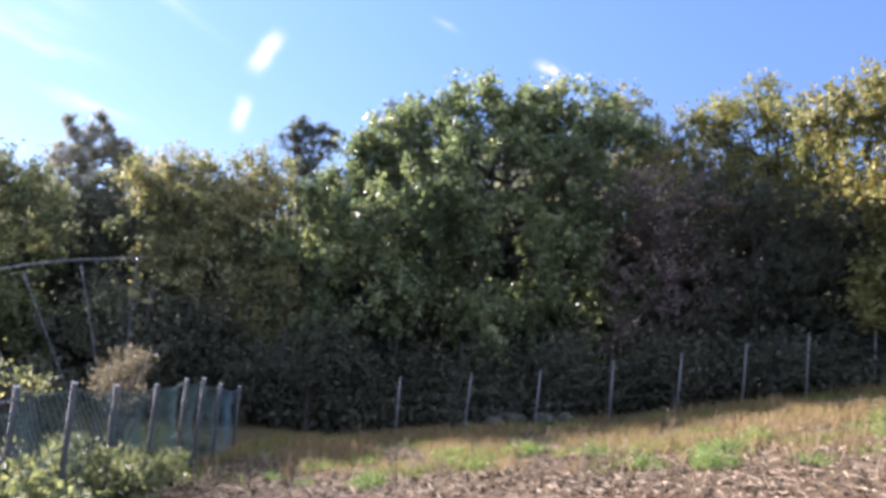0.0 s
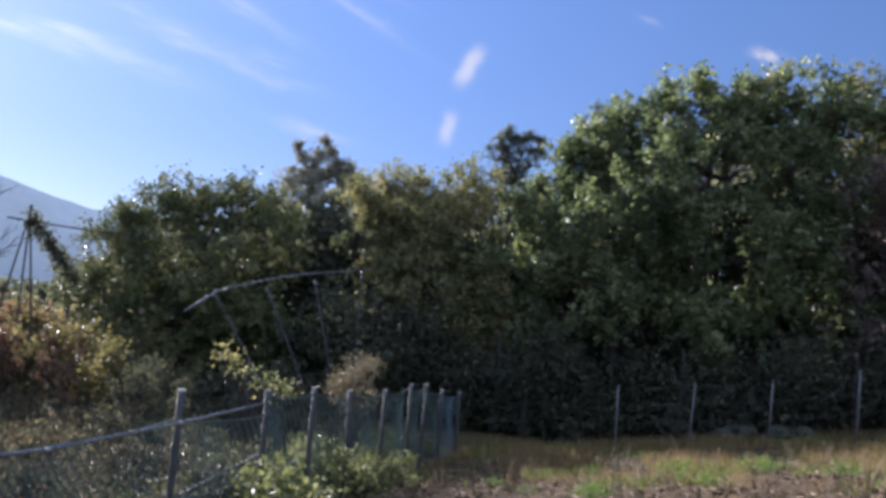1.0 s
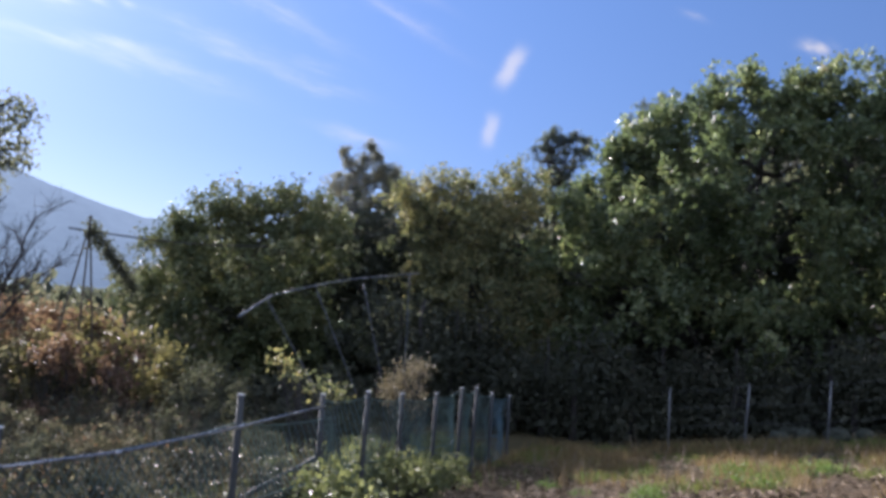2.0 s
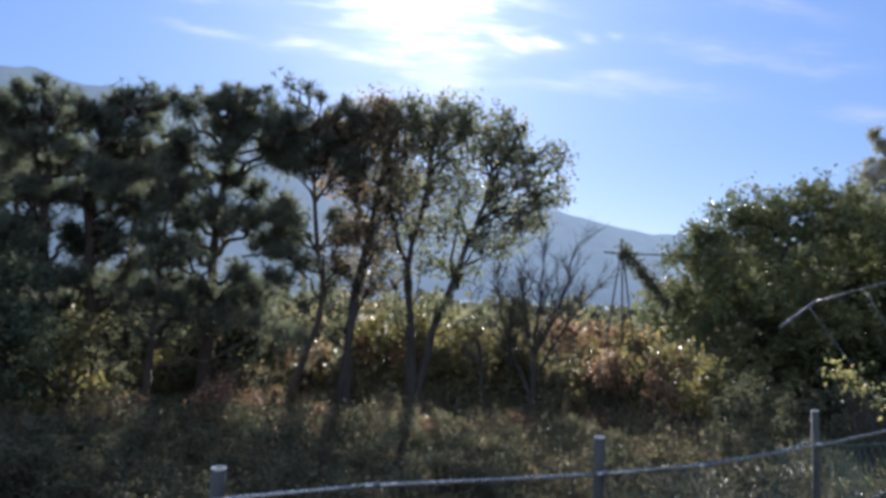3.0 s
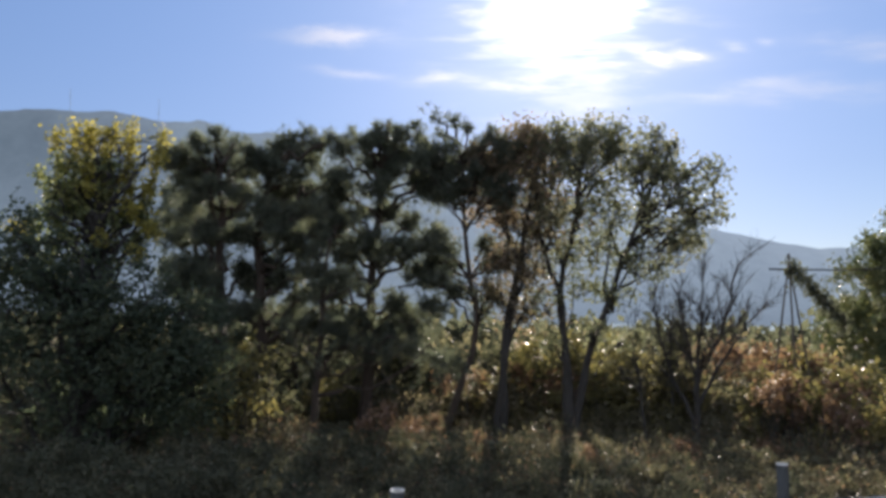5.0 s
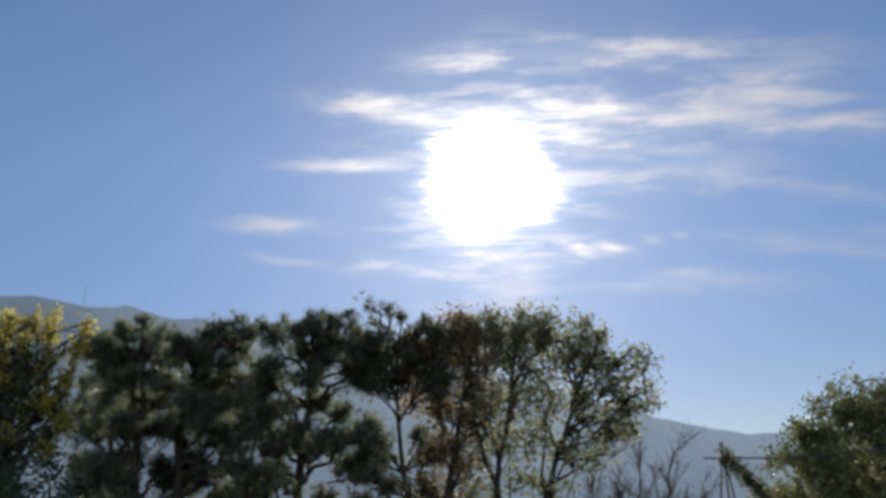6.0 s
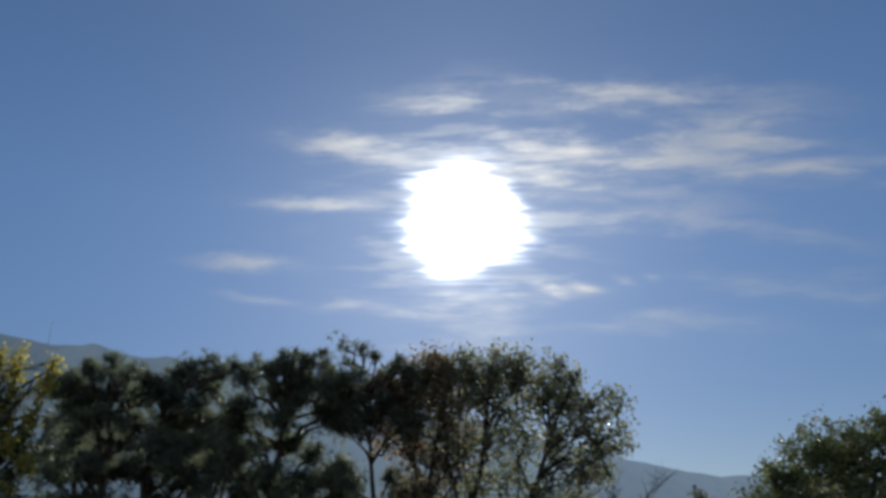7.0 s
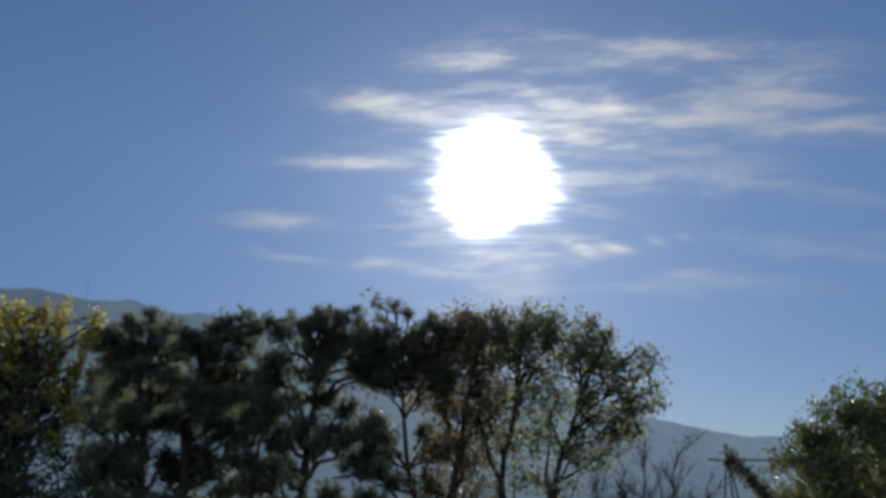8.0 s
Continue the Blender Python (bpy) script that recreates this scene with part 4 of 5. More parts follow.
row_pine(81.9, [[(81.9, None), (82.1, -4.5), (82.3, -0.1), (82.6, 3.6), (82.8, 6.9), (82.1, 10.2), (80.8, 12.5)]],
         [(79.4, 13.8, 0.14, 0.2), (78.3, 13.1, 0.2, 0.14), (80.6, 13.1, 0.2, 0.16), (77.6, 13.8, 0.07, 0.14), (81.4, 12.4, 0.18, 0.14), (79, 12, 0.45, 0.2), (80.9, 11.2, 0.45, 0.2),
          (77.2, 11, 0.25, 0.14), (82.4, 11.3, 0.25, 0.2), (79.3, 10, 0.55, 0.2), (81.7, 9.6, 0.5, 0.22), (77.6, 8.9, 0.28, 0.1), (79.8, 8.4, 0.55, 0.18), (82.3, 7.9, 0.35, 0.16)], 52, "broad dense pine, dark against the light", tufts=290,
         tiers=[(78.5, 7.1, 0.4, 0.12), (80.7, 6.7, 0.45, 0.14), (83, 6.2, 0.3, 0.12), (79.4, 5.3, 0.5, 0.12), (81.6, 4.2, 0.32, 0.1), (78.7, 3.9, 0.42, 0.1), (80.3, 3.2, 0.45, 0.1),
          (83.1, 2.8, 0.3, 0.1), (79.3, 2.2, 0.36, 0.08), (80.3, 0.5, 0.5, 0.12), (78.2, -0, 0.4, 0.12), (83.1, 0.8, 0.3, 0.1), (77, 0.8, 0.2, 0.08)])
row_pine(84.7, [[(84.7, None), (84.9, -2.9), (85.2, 1.9), (85.5, 6), (85.7, 10), (86, 13)]],
         [(86, 13.3, 0.12, 0.2), (84.2, 13.1, 0.08, 0.22), (87.1, 12.5, 0.2, 0.16), (85.1, 12.2, 0.22, 0.14), (83.7, 12.2, 0.18, 0.12), (88.3, 11.7, 0.28, 0.16),
          (89.2, 11.1, 0.12, 0.14), (86.2, 11.3, 0.45, 0.2), (84.1, 10.8, 0.42, 0.2), (88, 10.3, 0.4, 0.2), (86.3, 9.6, 0.55, 0.2), (83.9, 9.1, 0.45, 0.2), (87.8, 8.1, 0.48, 0.2),
          (85.3, 7.8, 0.5, 0.16)], 53, "broad dense pine, dark against the light", tufts=290,
         tiers=[(86.9, 6.6, 0.5, 0.16), (88.4, 5.9, 0.3, 0.14), (84.8, 6.3, 0.3, 0.1), (85.8, 4.4, 0.3, 0.1), (87.6, 4, 0.3, 0.12), (83.6, 3.7, 0.25, 0.06), (88.3, 2.5, 0.3, 0.14),
          (86.4, 3, 0.35, 0.1), (85.1, 0.9, 0.35, 0.1), (87.4, 1.1, 0.4, 0.14), (83.8, -0.9, 0.4, 0.12), (86.1, -1.3, 0.45, 0.14)])
row_pine(69.1, [[(69.1, None), (68.3, -6.3), (67.4, -3.3), (66.6, -0.7), (66.5, 1.6), (67.1, 3.5), (67.4, 6), (67.6, 8.9), (67.4, 11.4), (68.1, 13.7)]],
         [(69.8, 15.7, 0.07, 0.05), (68.2, 15.3, 0.08, 0.05), (67.2, 14.9, 0.14, 0.07), (66.6, 13.3, 0.22, 0.16), (65.5, 13.8, 0.2, 0.16), (68.4, 13.4, 0.12, 0.12),
          (69.2, 14.2, 0.08, 0.1), (64.6, 12.8, 0.18, 0.12), (65.7, 11.9, 0.32, 0.14), (68.6, 11.5, 0.16, 0.12), (68, 10.1, 0.28, 0.12), (66.5, 10.2, 0.34, 0.13),
          (65, 10.1, 0.28, 0.1), (66.6, 11.2, 0.2, 0.1), (69.7, 4.7, 0.34, 0.04), (70.7, 5.8, 0.22, 0.04), (66, 6.1, 0.16, 0.04), (65.4, 4.4, 0.22, 0.06), (68.5, 2.5, 0.26, 0.07),
          (65.3, 2.3, 0.2, 0.06), (68.6, 4.3, 0.16, 0.04), (66.2, 1, 0.2, 0.08)], 54, "slim pine with a crooked trunk and small crown", low=0.09, tufts=200,
         tiers=[(69.6, 12.6, 0.3, 0.16), (70.8, 12.2, 0.3, 0.14), (69.4, 11.0, 0.36, 0.16), (70.6, 10.4, 0.3, 0.12), (64.4, 11.6, 0.3, 0.14), (67.4, 12.4, 0.3, 0.16), (69.2, 9.6, 0.3, 0.1), (64.2, 9.4, 0.24, 0.1), (69.8, 3.4, 0.34, 0.05), (70.6, 4.4, 0.3, 0.05), (64.8, 5.2, 0.26, 0.05), (68.9, 5.6, 0.26, 0.05)])
row_pine(78.3, [[(78.6, None), (78.4, -5), (78.0, 1), (77.6, 7)]],
         [(77.2, 7.6, 0.8, 0.35), (78.8, 6.0, 0.9, 0.35), (77.0, 3.0, 0.9, 0.35), (79.2, -0.6, 0.9, 0.35), (77.2, -1.8, 0.9, 0.35), (75.4, -0.4, 0.9, 0.35), (72.8, -1.6, 0.9, 0.35), (70.6, -0.8, 0.9, 0.35), (69.2, -2.6, 0.8, 0.3)], 55, "young pine below the taller crowns", low=0.09, dist=16.0)

row_pine(80.2, [[(80.2, None), (80.1, -4), (80.0, 2), (79.6, 9)]],
         [(79.4, 9.6, 0.8, 0.3), (81.2, 8.8, 0.9, 0.3), (78.4, 8.4, 0.7, 0.3), (80.4, 7.4, 1.0, 0.3), (82.6, 7.2, 0.9, 0.3), (77.8, 6.4, 0.5, 0.2), (82.4, 1.0, 0.8, 0.2), (79.6, 0.6, 0.8, 0.25)],
         56, "dense pine standing behind the row", dist=20.0, tufts=300)
row_pine(87.0, [[(87.0, None), (87.0, -4), (86.8, 2), (87.0, 9)]],
         [(86.8, 9.8, 0.8, 0.3), (88.4, 9.0, 0.9, 0.3), (85.2, 8.8, 0.8, 0.3), (87.0, 7.4, 1.0, 0.3), (89.2, 6.8, 0.9, 0.3), (84.8, 6.6, 0.8, 0.25), (88.4, 4.0, 0.8, 0.25), (86.8, 1.2, 0.9, 0.25), (84.6, 0.2, 0.9, 0.25)],
         57, "dense pine standing behind the row", dist=20.0, tufts=300)


def row_tree(az, dist, stems, spec, mat, seed, label, grow=1.0, sprigs=(), **kw):
    at = base(az, dist, LEFT)
    spec = [(a, e, w * grow, h * grow, 0.0, *thin) for a, e, w, h, *thin in spec]
    spec += [(a, e, 0.14, 0.14, 0.0, 0.40) for a0, e0, a1, e1 in sprigs for a, e, *_ in finger(a0, e0, a1, e1, 0.1, 2, 4)]
    return broadleaf("oak_sapling", label, at, [stem_points(at, dist, s, LEFT) for s in stems], crown_lobes(at, dist, spec, LEFT), mat, BARK_GREY, seed, group="thin broadleaved trees in the row", split=True, **kw)


row_tree(59.6, PD, [[(59.8, None), (59.8, -7.6), (60, -3.1), (60.4, 1), (60.3, 3.9), (59.4, 6.4), (59, 9.3), (58.6, 12.6)], [(59.6, None), (59.4, -7.2), (58.6, -3.1), (57.6, 0.2), (56.5, 2.7), (55.4, 5.9), (54.2, 9.2), (52.6, 11.9)], [(59.8, None), (59.9, -3.9), (60.3, 2.2), (61.2, 4.3), (61.8, 6.8), (62.1, 9.8)]],
         [(60.2, 14.0, 0.55, 0.3), (58.2, 13.9, 0.6, 0.3), (56.6, 13.8, 0.5, 0.32), (54.4, 13.0, 0.6, 0.35), (61.6, 13.0, 0.5, 0.4), (59.2, 12.2, 0.7, 0.4), (57.0, 11.8, 0.8, 0.4), (54.6, 11.2, 0.7, 0.4), (52.4, 11.4, 0.5, 0.4, 0.6), (50.9, 10.4, 0.35, 0.3, 0.35), (61.4, 10.8, 0.6, 0.45),
          (52.4, 9.2, 0.6, 0.35, 0.6), (50.4, 8.9, 0.4, 0.3, 0.35), (56.0, 9.0, 0.8, 0.4), (58.8, 9.4, 0.7, 0.4), (61.0, 8.2, 0.6, 0.4), (53.4, 7.2, 0.6, 0.3, 0.6), (51.2, 7.2, 0.4, 0.25, 0.35), (57.2, 6.4, 0.7, 0.35), (54.8, 5.0, 0.6, 0.3), (60.2, 5.4, 0.5, 0.3)]
         + [(61.5, 2.2, 0.4, 0.25, 0.45), (58.8, 3.2, 0.5, 0.25, 0.45), (56.0, 2.8, 0.5, 0.25, 0.45), (53.2, 4.4, 0.4, 0.25, 0.4), (58.0, 0.2, 0.5, 0.25, 0.45), (55.2, -0.4, 0.5, 0.25, 0.45), (60.8, -1.0, 0.4, 0.25, 0.45), (51.8, 5.6, 0.3, 0.25, 0.4)],
         LEAF_SPARSE, 61, "forked tree with thin autumn leaves letting light through", clumps=18, leaves=34, size=0.12, width=0.5, spread=0.31, low=0.10, twig=0.009, grow=1.0, sprigs=[(60.0, 12.6, 60.5, 14.9), (58.6, 12.8, 58.0, 15.2), (56.6, 12.6, 55.9, 14.9), (54.4, 11.8, 53.2, 14.5), (53.2, 11.4, 52.0, 13.4), (52.4, 10.6, 50.1, 12.0), (51.6, 9.6, 48.9, 11.4), (51.4, 8.6, 49.0, 9.5), (51.6, 7.6, 48.9, 8.2), (52.6, 6.6, 50.4, 6.4)])
row_tree(64.6, PD, [[(65.4, None), (65.3, -9.8), (64.4, -2.5), (63.6, 3), (63.2, 6), (62.4, 10)], [(65.4, None), (64.6, -1.5), (63.4, 5.0), (64.8, 8.5), (65.2, 12)]],
         [(63.2, 14.1, 0.5, 0.3), (64.8, 13.0, 0.55, 0.35), (62.6, 12.6, 0.6, 0.4), (65.6, 11.4, 0.5, 0.4), (63.8, 10.8, 0.75, 0.45), (62.2, 9.6, 0.6, 0.4), (65.4, 9.2, 0.6, 0.35), (63.6, 8.0, 0.75, 0.4), (61.9, 6.8, 0.5, 0.35), (64.6, 5.6, 0.5, 0.3), (62.4, 4.2, 0.5, 0.3), (65.2, 3.0, 0.4, 0.25), (62.6, 1.6, 0.6, 0.3), (60.6, 12.0, 0.5, 0.35, 0.5), (59.8, 10.2, 0.5, 0.35, 0.4), (60.6, 8.4, 0.45, 0.3, 0.4), (66.6, 9.8, 0.4, 0.3, 0.5), (66.6, 12.2, 0.35, 0.3, 0.5), (58.2, 8.0, 0.4, 0.3, 0.35)],
         LEAF_RUSSET, 62, "slanting tree with reddish brown thinning leaves", clumps=18, leaves=34, size=0.12, width=0.5, spread=0.31, low=0.095, twig=0.009, grow=1.0, sprigs=[(63.2, 12.6, 62.9, 15.0), (64.4, 12.2, 64.8, 14.4), (65.4, 11.0, 66.4, 13.2), (62.2, 12.2, 61.9, 14.6)])
# bare tree
def bare_tree(name, label, at, stems, seed, low=0.062, branches=24):
    """A leafless tree: stems, branches that rise from them, and a fan of fine twigs on each branch."""
    rng = np.random.default_rng(seed)
    tree = thing(name, label, "tree", at)
    for st in stems:
        p = resample(st, 16)
        p[1:-1] += rng.normal(0, 0.02, (14, 3))
        part("trunk", tube_mesh("trunk", [(p, trunk_radii(16, low, low * 0.14))], BARK_GREY, 8), tree)
        for q in range(branches):
            u = rng.uniform(0.36, 1.0)
            k = int(u * 15)
            way = unit(unit(p[k] - p[k - 1]) * 0.9 + rng.normal(0, 0.55, 3) + np.array([0, 0, 0.5]))
            reach = rng.uniform(0.5, 1.15) * (1.3 - 0.6 * u)
            limb = bend(p[k], p[k] + way * reach, rng, 0.08, 6, 0.04)
            held = part("limb", tube_mesh("limb", [(limb, np.linspace(0.010, 0.0045, 6))], BARK_GREY, 5), tree)
            twigs = []
            for _ in range(11):
                root = limb[rng.integers(1, 6)]
                d = unit(way + rng.normal(0, 0.5, 3) + np.array([0, 0, 0.25])) * rng.uniform(0.18, 0.5)
                twigs.append((bend(root, root + d, rng, 0.07, 4), np.linspace(0.0055, 0.003, 4)))
            part("spray", tube_mesh("spray", twigs, BARK_GREY, 4), held)
    return tree


at = base(51.0, 18.0, LEFT)
bare_tree("bare_tree", "small bare tree with fine grey twigs", at, [stem_points(at, 18.0, q, LEFT) for q in [[(51.1, None), (51, -6), (50.8, -2.5), (50.5, 0.7), (50.1, 4.2)], [(51.1, None), (50.9, -5.6), (49.2, -2.5), (47.7, -0.2), (46, 1.9)], [(51.1, None), (51.2, -6.4), (52.2, -4.5), (53.2, -1.4), (53.8, 2.3)], [(51.1, None), (50.8, -3.7), (49.1, -0.5), (48.3, 2.6), (47.9, 4.8)], [(51.1, None), (50.9, -4.1), (51.5, -0.9), (52, 2.7)]]], 63)
at = base(54.6, 17.6, LEFT)
bare_tree("bare_tree", "thin crooked leafless sapling in the undergrowth", at, [stem_points(at, 17.6, [(54.6, None), (54.5, -7.2), (55.0, -2.2), (55.3, 0.6)], LEFT)], 67, 0.045, 9)
at = base(52.6, 18.4, LEFT)
broadleaf("ivy_stump", "broken stem wrapped in dark grey-green creeper", at, [[(0, 0, -0.2), (0, 0, 1.2), (0, 0, 2.2)]],
          crown_lobes(at, 18.4, [(52.4, 0.6, 0.35, 0.4), (52.0, -0.8, 0.4, 0.4), (52.8, -1.8, 0.35, 0.4)], LEFT), LEAF_SHADE, BARK_GREY, 66, clumps=16, leaves=26, size=0.08, spread=0.16, low=0.07)
at = base(93.5, 14.5, LEFT)
broadleaf("ginkgo_tree", "upright tree with a bright yellow top and green below", at, [[(0, 0, -0.2), (0, 0, 2), (0, 0, 4.6)]],
          crown_lobes(at, 14.5, finger(95.6, 8.1, 96.4, 12.75, 0.045, 0.72, 8) + finger(95.2, 8.2, 95.2, 13.45, 0.05, 0.6, 8) + finger(94.5, 8.2, 94.3, 13.55, 0.045, 0.66, 8) + finger(93.3, 8.3, 93.4, 13.05, 0.045, 0.75, 7) + finger(93.1, 8.7, 92.8, 13.55, 0.035, 0.7, 7)
                      + finger(91.9, 7.8, 91.7, 13.75, 0.05, 0.1, 9) + finger(90.8, 7.9, 89.6, 13.55, 0.04, 0.2, 9) + finger(95.6, 8.4, 97.3, 10.1, 0.035, 2, 5) + finger(95.9, 7, 97, 8.1, 0.035, 2, 4) + finger(96.1, 5.7, 98.5, 6.6, 0.04, 0.7, 5) + finger(96.7, 4.1, 98.8, 3.9, 0.045, 0.6, 4) + finger(91.3, 5.9, 90, 7.5, 0.04, 0.6, 4)
                      + [(95, 9.4, 0.16, 0.2), (93.4, 9.3, 0.16, 0.2), (94.6, 7.6, 0.2, 0.2), (92.7, 7.6, 0.18, 0.2), (95.2, 6.2, 0.22, 0.2), (93.5, 5.9, 0.26, 0.2), (91.7, 6, 0.24, 0.2), (96, 4.4, 0.28, 0.2), (94.4, 4.4, 0.3, 0.2), (92.6, 4.4, 0.3, 0.2), (91, 5.1, 0.22, 0.2), (95.4, 2.8, 0.4, 0.26), (93, 2.7, 0.42, 0.26),
                         (94.5, 11, 0.07, 0.12, -0.3, 0.45, True), (94.3, 9.6, 0.07, 0.12, -0.3, 0.45, True), (91.4, 8.3, 0.07, 0.12, -0.3, 0.45, True), (90.4, 7.3, 0.07, 0.12, -0.3, 0.45, True), (91, 5.5, 0.07, 0.12, -0.3, 0.45, True), (93.4, 6.2, 0.07, 0.12, -0.3, 0.45, True)], LEFT),
          LEAF_GINKGO, BARK_GREY, 64, clumps=7, leaves=24, size=0.075, width=0.8, spread=0.035, low=0.12, twig=0.006, top_mat=LEAF_YELLOW)
at = base(94.5, 13.6, LEFT)
broadleaf("evergreen_tree", "wide dark green tree with drooping branches", at, [[(0, 0, -0.2), (0, 0, 1.6), (0, 0, 3.4)]],
          crown_lobes(at, 13.6, [(98.4, 5.6, 0.5, 0.4), (93.4, 2.6, 0.9, 0.6), (96.8, 3.2, 0.8, 0.6), (90.4, 1.6, 0.9, 0.6), (88.2, 0.4, 0.8, 0.6), (92.4, 0.2, 1.0, 0.7), (96.2, 0.6, 1.0, 0.7), (86.4, -1.6, 0.7, 0.5), (89.8, -2.4, 0.9, 0.6), (93.6, -3.0, 1.0, 0.7), (97.6, -3.0, 1.0, 0.8),
                                 (86.8, -4.6, 0.7, 0.6), (90.4, -5.8, 0.9, 0.6), (94.6, -6.4, 1.0, 0.7), (99.5, 1.5, 1.0, 0.9), (101, -4, 1.2, 1.0)], LEFT),
          LEAF_EVERGREEN, BARK_GREY, 65, clumps=18, leaves=75, size=0.09, width=0.6, spread=0.32, low=0.13)

# undergrowth under the row: a few kinds, each copied about
KINDS = [
    ("shrub", "leafy shrub with yellow-green autumn leaves", [(0, 0, 0.9, 0.8, 0.7, 0.75), (0.6, 0.1, 0.5, 0.6, 0.6, 0.45)], LEAF_UNDER, 71, 0.12),
    ("shrub", "tangled brown and straw-coloured brush", [(0, 0, 0.6, 0.9, 0.7, 0.55), (-0.6, 0, 0.4, 0.6, 0.5, 0.4)], LEAF_BRUSH, 72, 0.09),
    ("shrub", "rust-red shrub among the undergrowth", [(0, 0, 1.0, 0.6, 0.6, 0.8), (0.3, 0, 1.6, 0.4, 0.4, 0.5)], LEAF_RUST, 73, 0.11),
    ("shrub", "dark green shrub in shade", [(0, 0, 0.8, 0.9, 0.7, 0.7), (0.5, 0, 0.4, 0.7, 0.6, 0.4)], LEAF_SHADE, 74, 0.11),
    ("shrub", "low buff-coloured dry weeds in shade", [(0, 0, 0.5, 0.6, 0.6, 0.4), (0.4, 0.2, 0.9, 0.3, 0.3, 0.4)], LEAF_BUFF, 76, 0.08),
    ("shrub", "shrub with clear yellow leaves", [(0, 0, 1.0, 0.6, 0.6, 0.7), (-0.4, 0, 0.6, 0.5, 0.5, 0.5)], LEAF_UNDER_YELLOW, 75, 0.12),
]
sr = np.random.default_rng(77)


def thickets(kind, spots, group):
    name, label, lobes, mat, seed, size = KINDS[kind]
    bits = np.random.default_rng(seed)
    lobes = [(x + bits.normal(0, w), y + bits.normal(0, d), max(0.15, z + bits.normal(0, h * 0.8)), w * 0.4, d * 0.4, h * 0.45) for x, y, z, w, d, h in lobes for _ in range(5)]
    first = None
    for az, d, s in spots:
        b = base(az, d, LEFT)
        m = Matrix.Translation(b) @ Matrix.Rotation(sr.uniform(0, 6.28), 4, "Z") @ Matrix.Scale(s, 4)
        if first is None:
            first = shrub(name, label, (0, 0, 0), lobes, mat, seed, clumps=7, leaves=20, size=size * 1.4, group=group, spread=0.27, stems=3)
            first.matrix_basis = m
        else:
            copy = copy_thing(first, m)
            copy.matrix_basis = m


def strip(lo, hi, step, d0, d1, s0, s1):
    return [(az + sr.uniform(-step, step) * 0.4, sr.uniform(d0, d1), sr.uniform(s0, s1)) for az in np.arange(lo, hi, step)]


thickets(0, strip(44, 90, 4.2, 12.0, 16.0, 0.30, 0.44) + strip(45, 67, 1.3, 18.2, 18.8, 0.4, 0.62) + strip(66, 86, 2.2, 18.0, 19.0, 0.4, 0.7) + strip(38, 62, 2.4, 13.0, 16.5, 0.2, 0.36) + strip(46, 66, 1.6, 15.6, 17.2, 0.2, 0.34) + strip(46, 66, 1.9, 18.8, 20.2, 0.65, 1.05) + strip(47, 62, 3.2, 18.5, 22, 0.6, 1.5) + strip(52, 60, 3, 19.0, 20.5, 0.8, 1.1), "yellow-green undergrowth")
thickets(1, strip(40, 82, 1.3, 9.5, 15.5, 0.2, 0.32) + strip(36, 66, 2.0, 11.5, 14.0, 0.2, 0.34) + strip(48, 66, 2.0, 14.5, 16.5, 0.2, 0.36) + strip(27, 42, 2.4, 11.0, 14.0, 0.22, 0.4) + [(31.0, 10.6, 0.6), (33.2, 11.2, 0.7), (35.6, 10.4, 0.55), (38.0, 11.0, 0.6), (29.4, 12.2, 0.55), (33.6, 8.8, 0.5), (36.4, 8.4, 0.45), (31.4, 9.4, 0.5), (39.4, 8.2, 0.45), (35.0, 9.6, 0.6)], "brown brush")
thickets(2, [(52.0, 15.0, 0.30), (58.4, 13.5, 0.27), (66.2, 14.0, 0.30), (70.4, 15.5, 0.36), (78.6, 14.2, 0.30), (83.5, 13.0, 0.28), (43.4, 18.2, 0.85), (46.2, 18.0, 0.75), (46.5, 21, 1.15), (44.6, 20.5, 1.0), (48.2, 22, 1.1), (57.5, 19.5, 0.7), (67.8, 18.6, 0.7), (73.5, 14, 0.5), (62, 19, 0.8)], "rust-red shrubs")
thickets(3, strip(44, 92, 3.4, 10.0, 15.0, 0.32, 0.46) + strip(24, 62, 2.0, 7.2, 11.5, 0.24, 0.40) + strip(26, 62, 2.6, 11.0, 16.0, 0.2, 0.32) + strip(58, 99, 2.2, 9.0, 16.0, 0.2, 0.34) + strip(26, 47, 2.2, 17.5, 21.0, 0.6, 1.1) + strip(82, 100, 2.2, 9.0, 12.5, 0.35, 0.5) + strip(62, 99, 2.2, 18.5, 22.5, 1.1, 1.9) + strip(84, 99, 3.0, 15.0, 17.0, 1.0, 1.5) + strip(64, 99, 3.0, 11.5, 14.0, 0.3, 0.5) + strip(56, 66, 3, 11.0, 13.0, 0.25, 0.4) + strip(64, 99, 1.7, 7.5, 10.5, 0.28, 0.46) + strip(46, 64, 3.0, 12.0, 15.0, 0.2, 0.35) + [(32.0, 12.8, 0.45), (34.6, 13.2, 0.5), (30.2, 13.6, 0.45), (37.0, 13.4, 0.5)], "dark undergrowth")
thickets(4, strip(48, 88, 6.0, 10.5, 15.0, 0.26, 0.38) + strip(62, 90, 6.5, 12.5, 15.0, 0.3, 0.5) + strip(66, 90, 7, 17.8, 19, 0.7, 1.1), "dry weeds under the row")
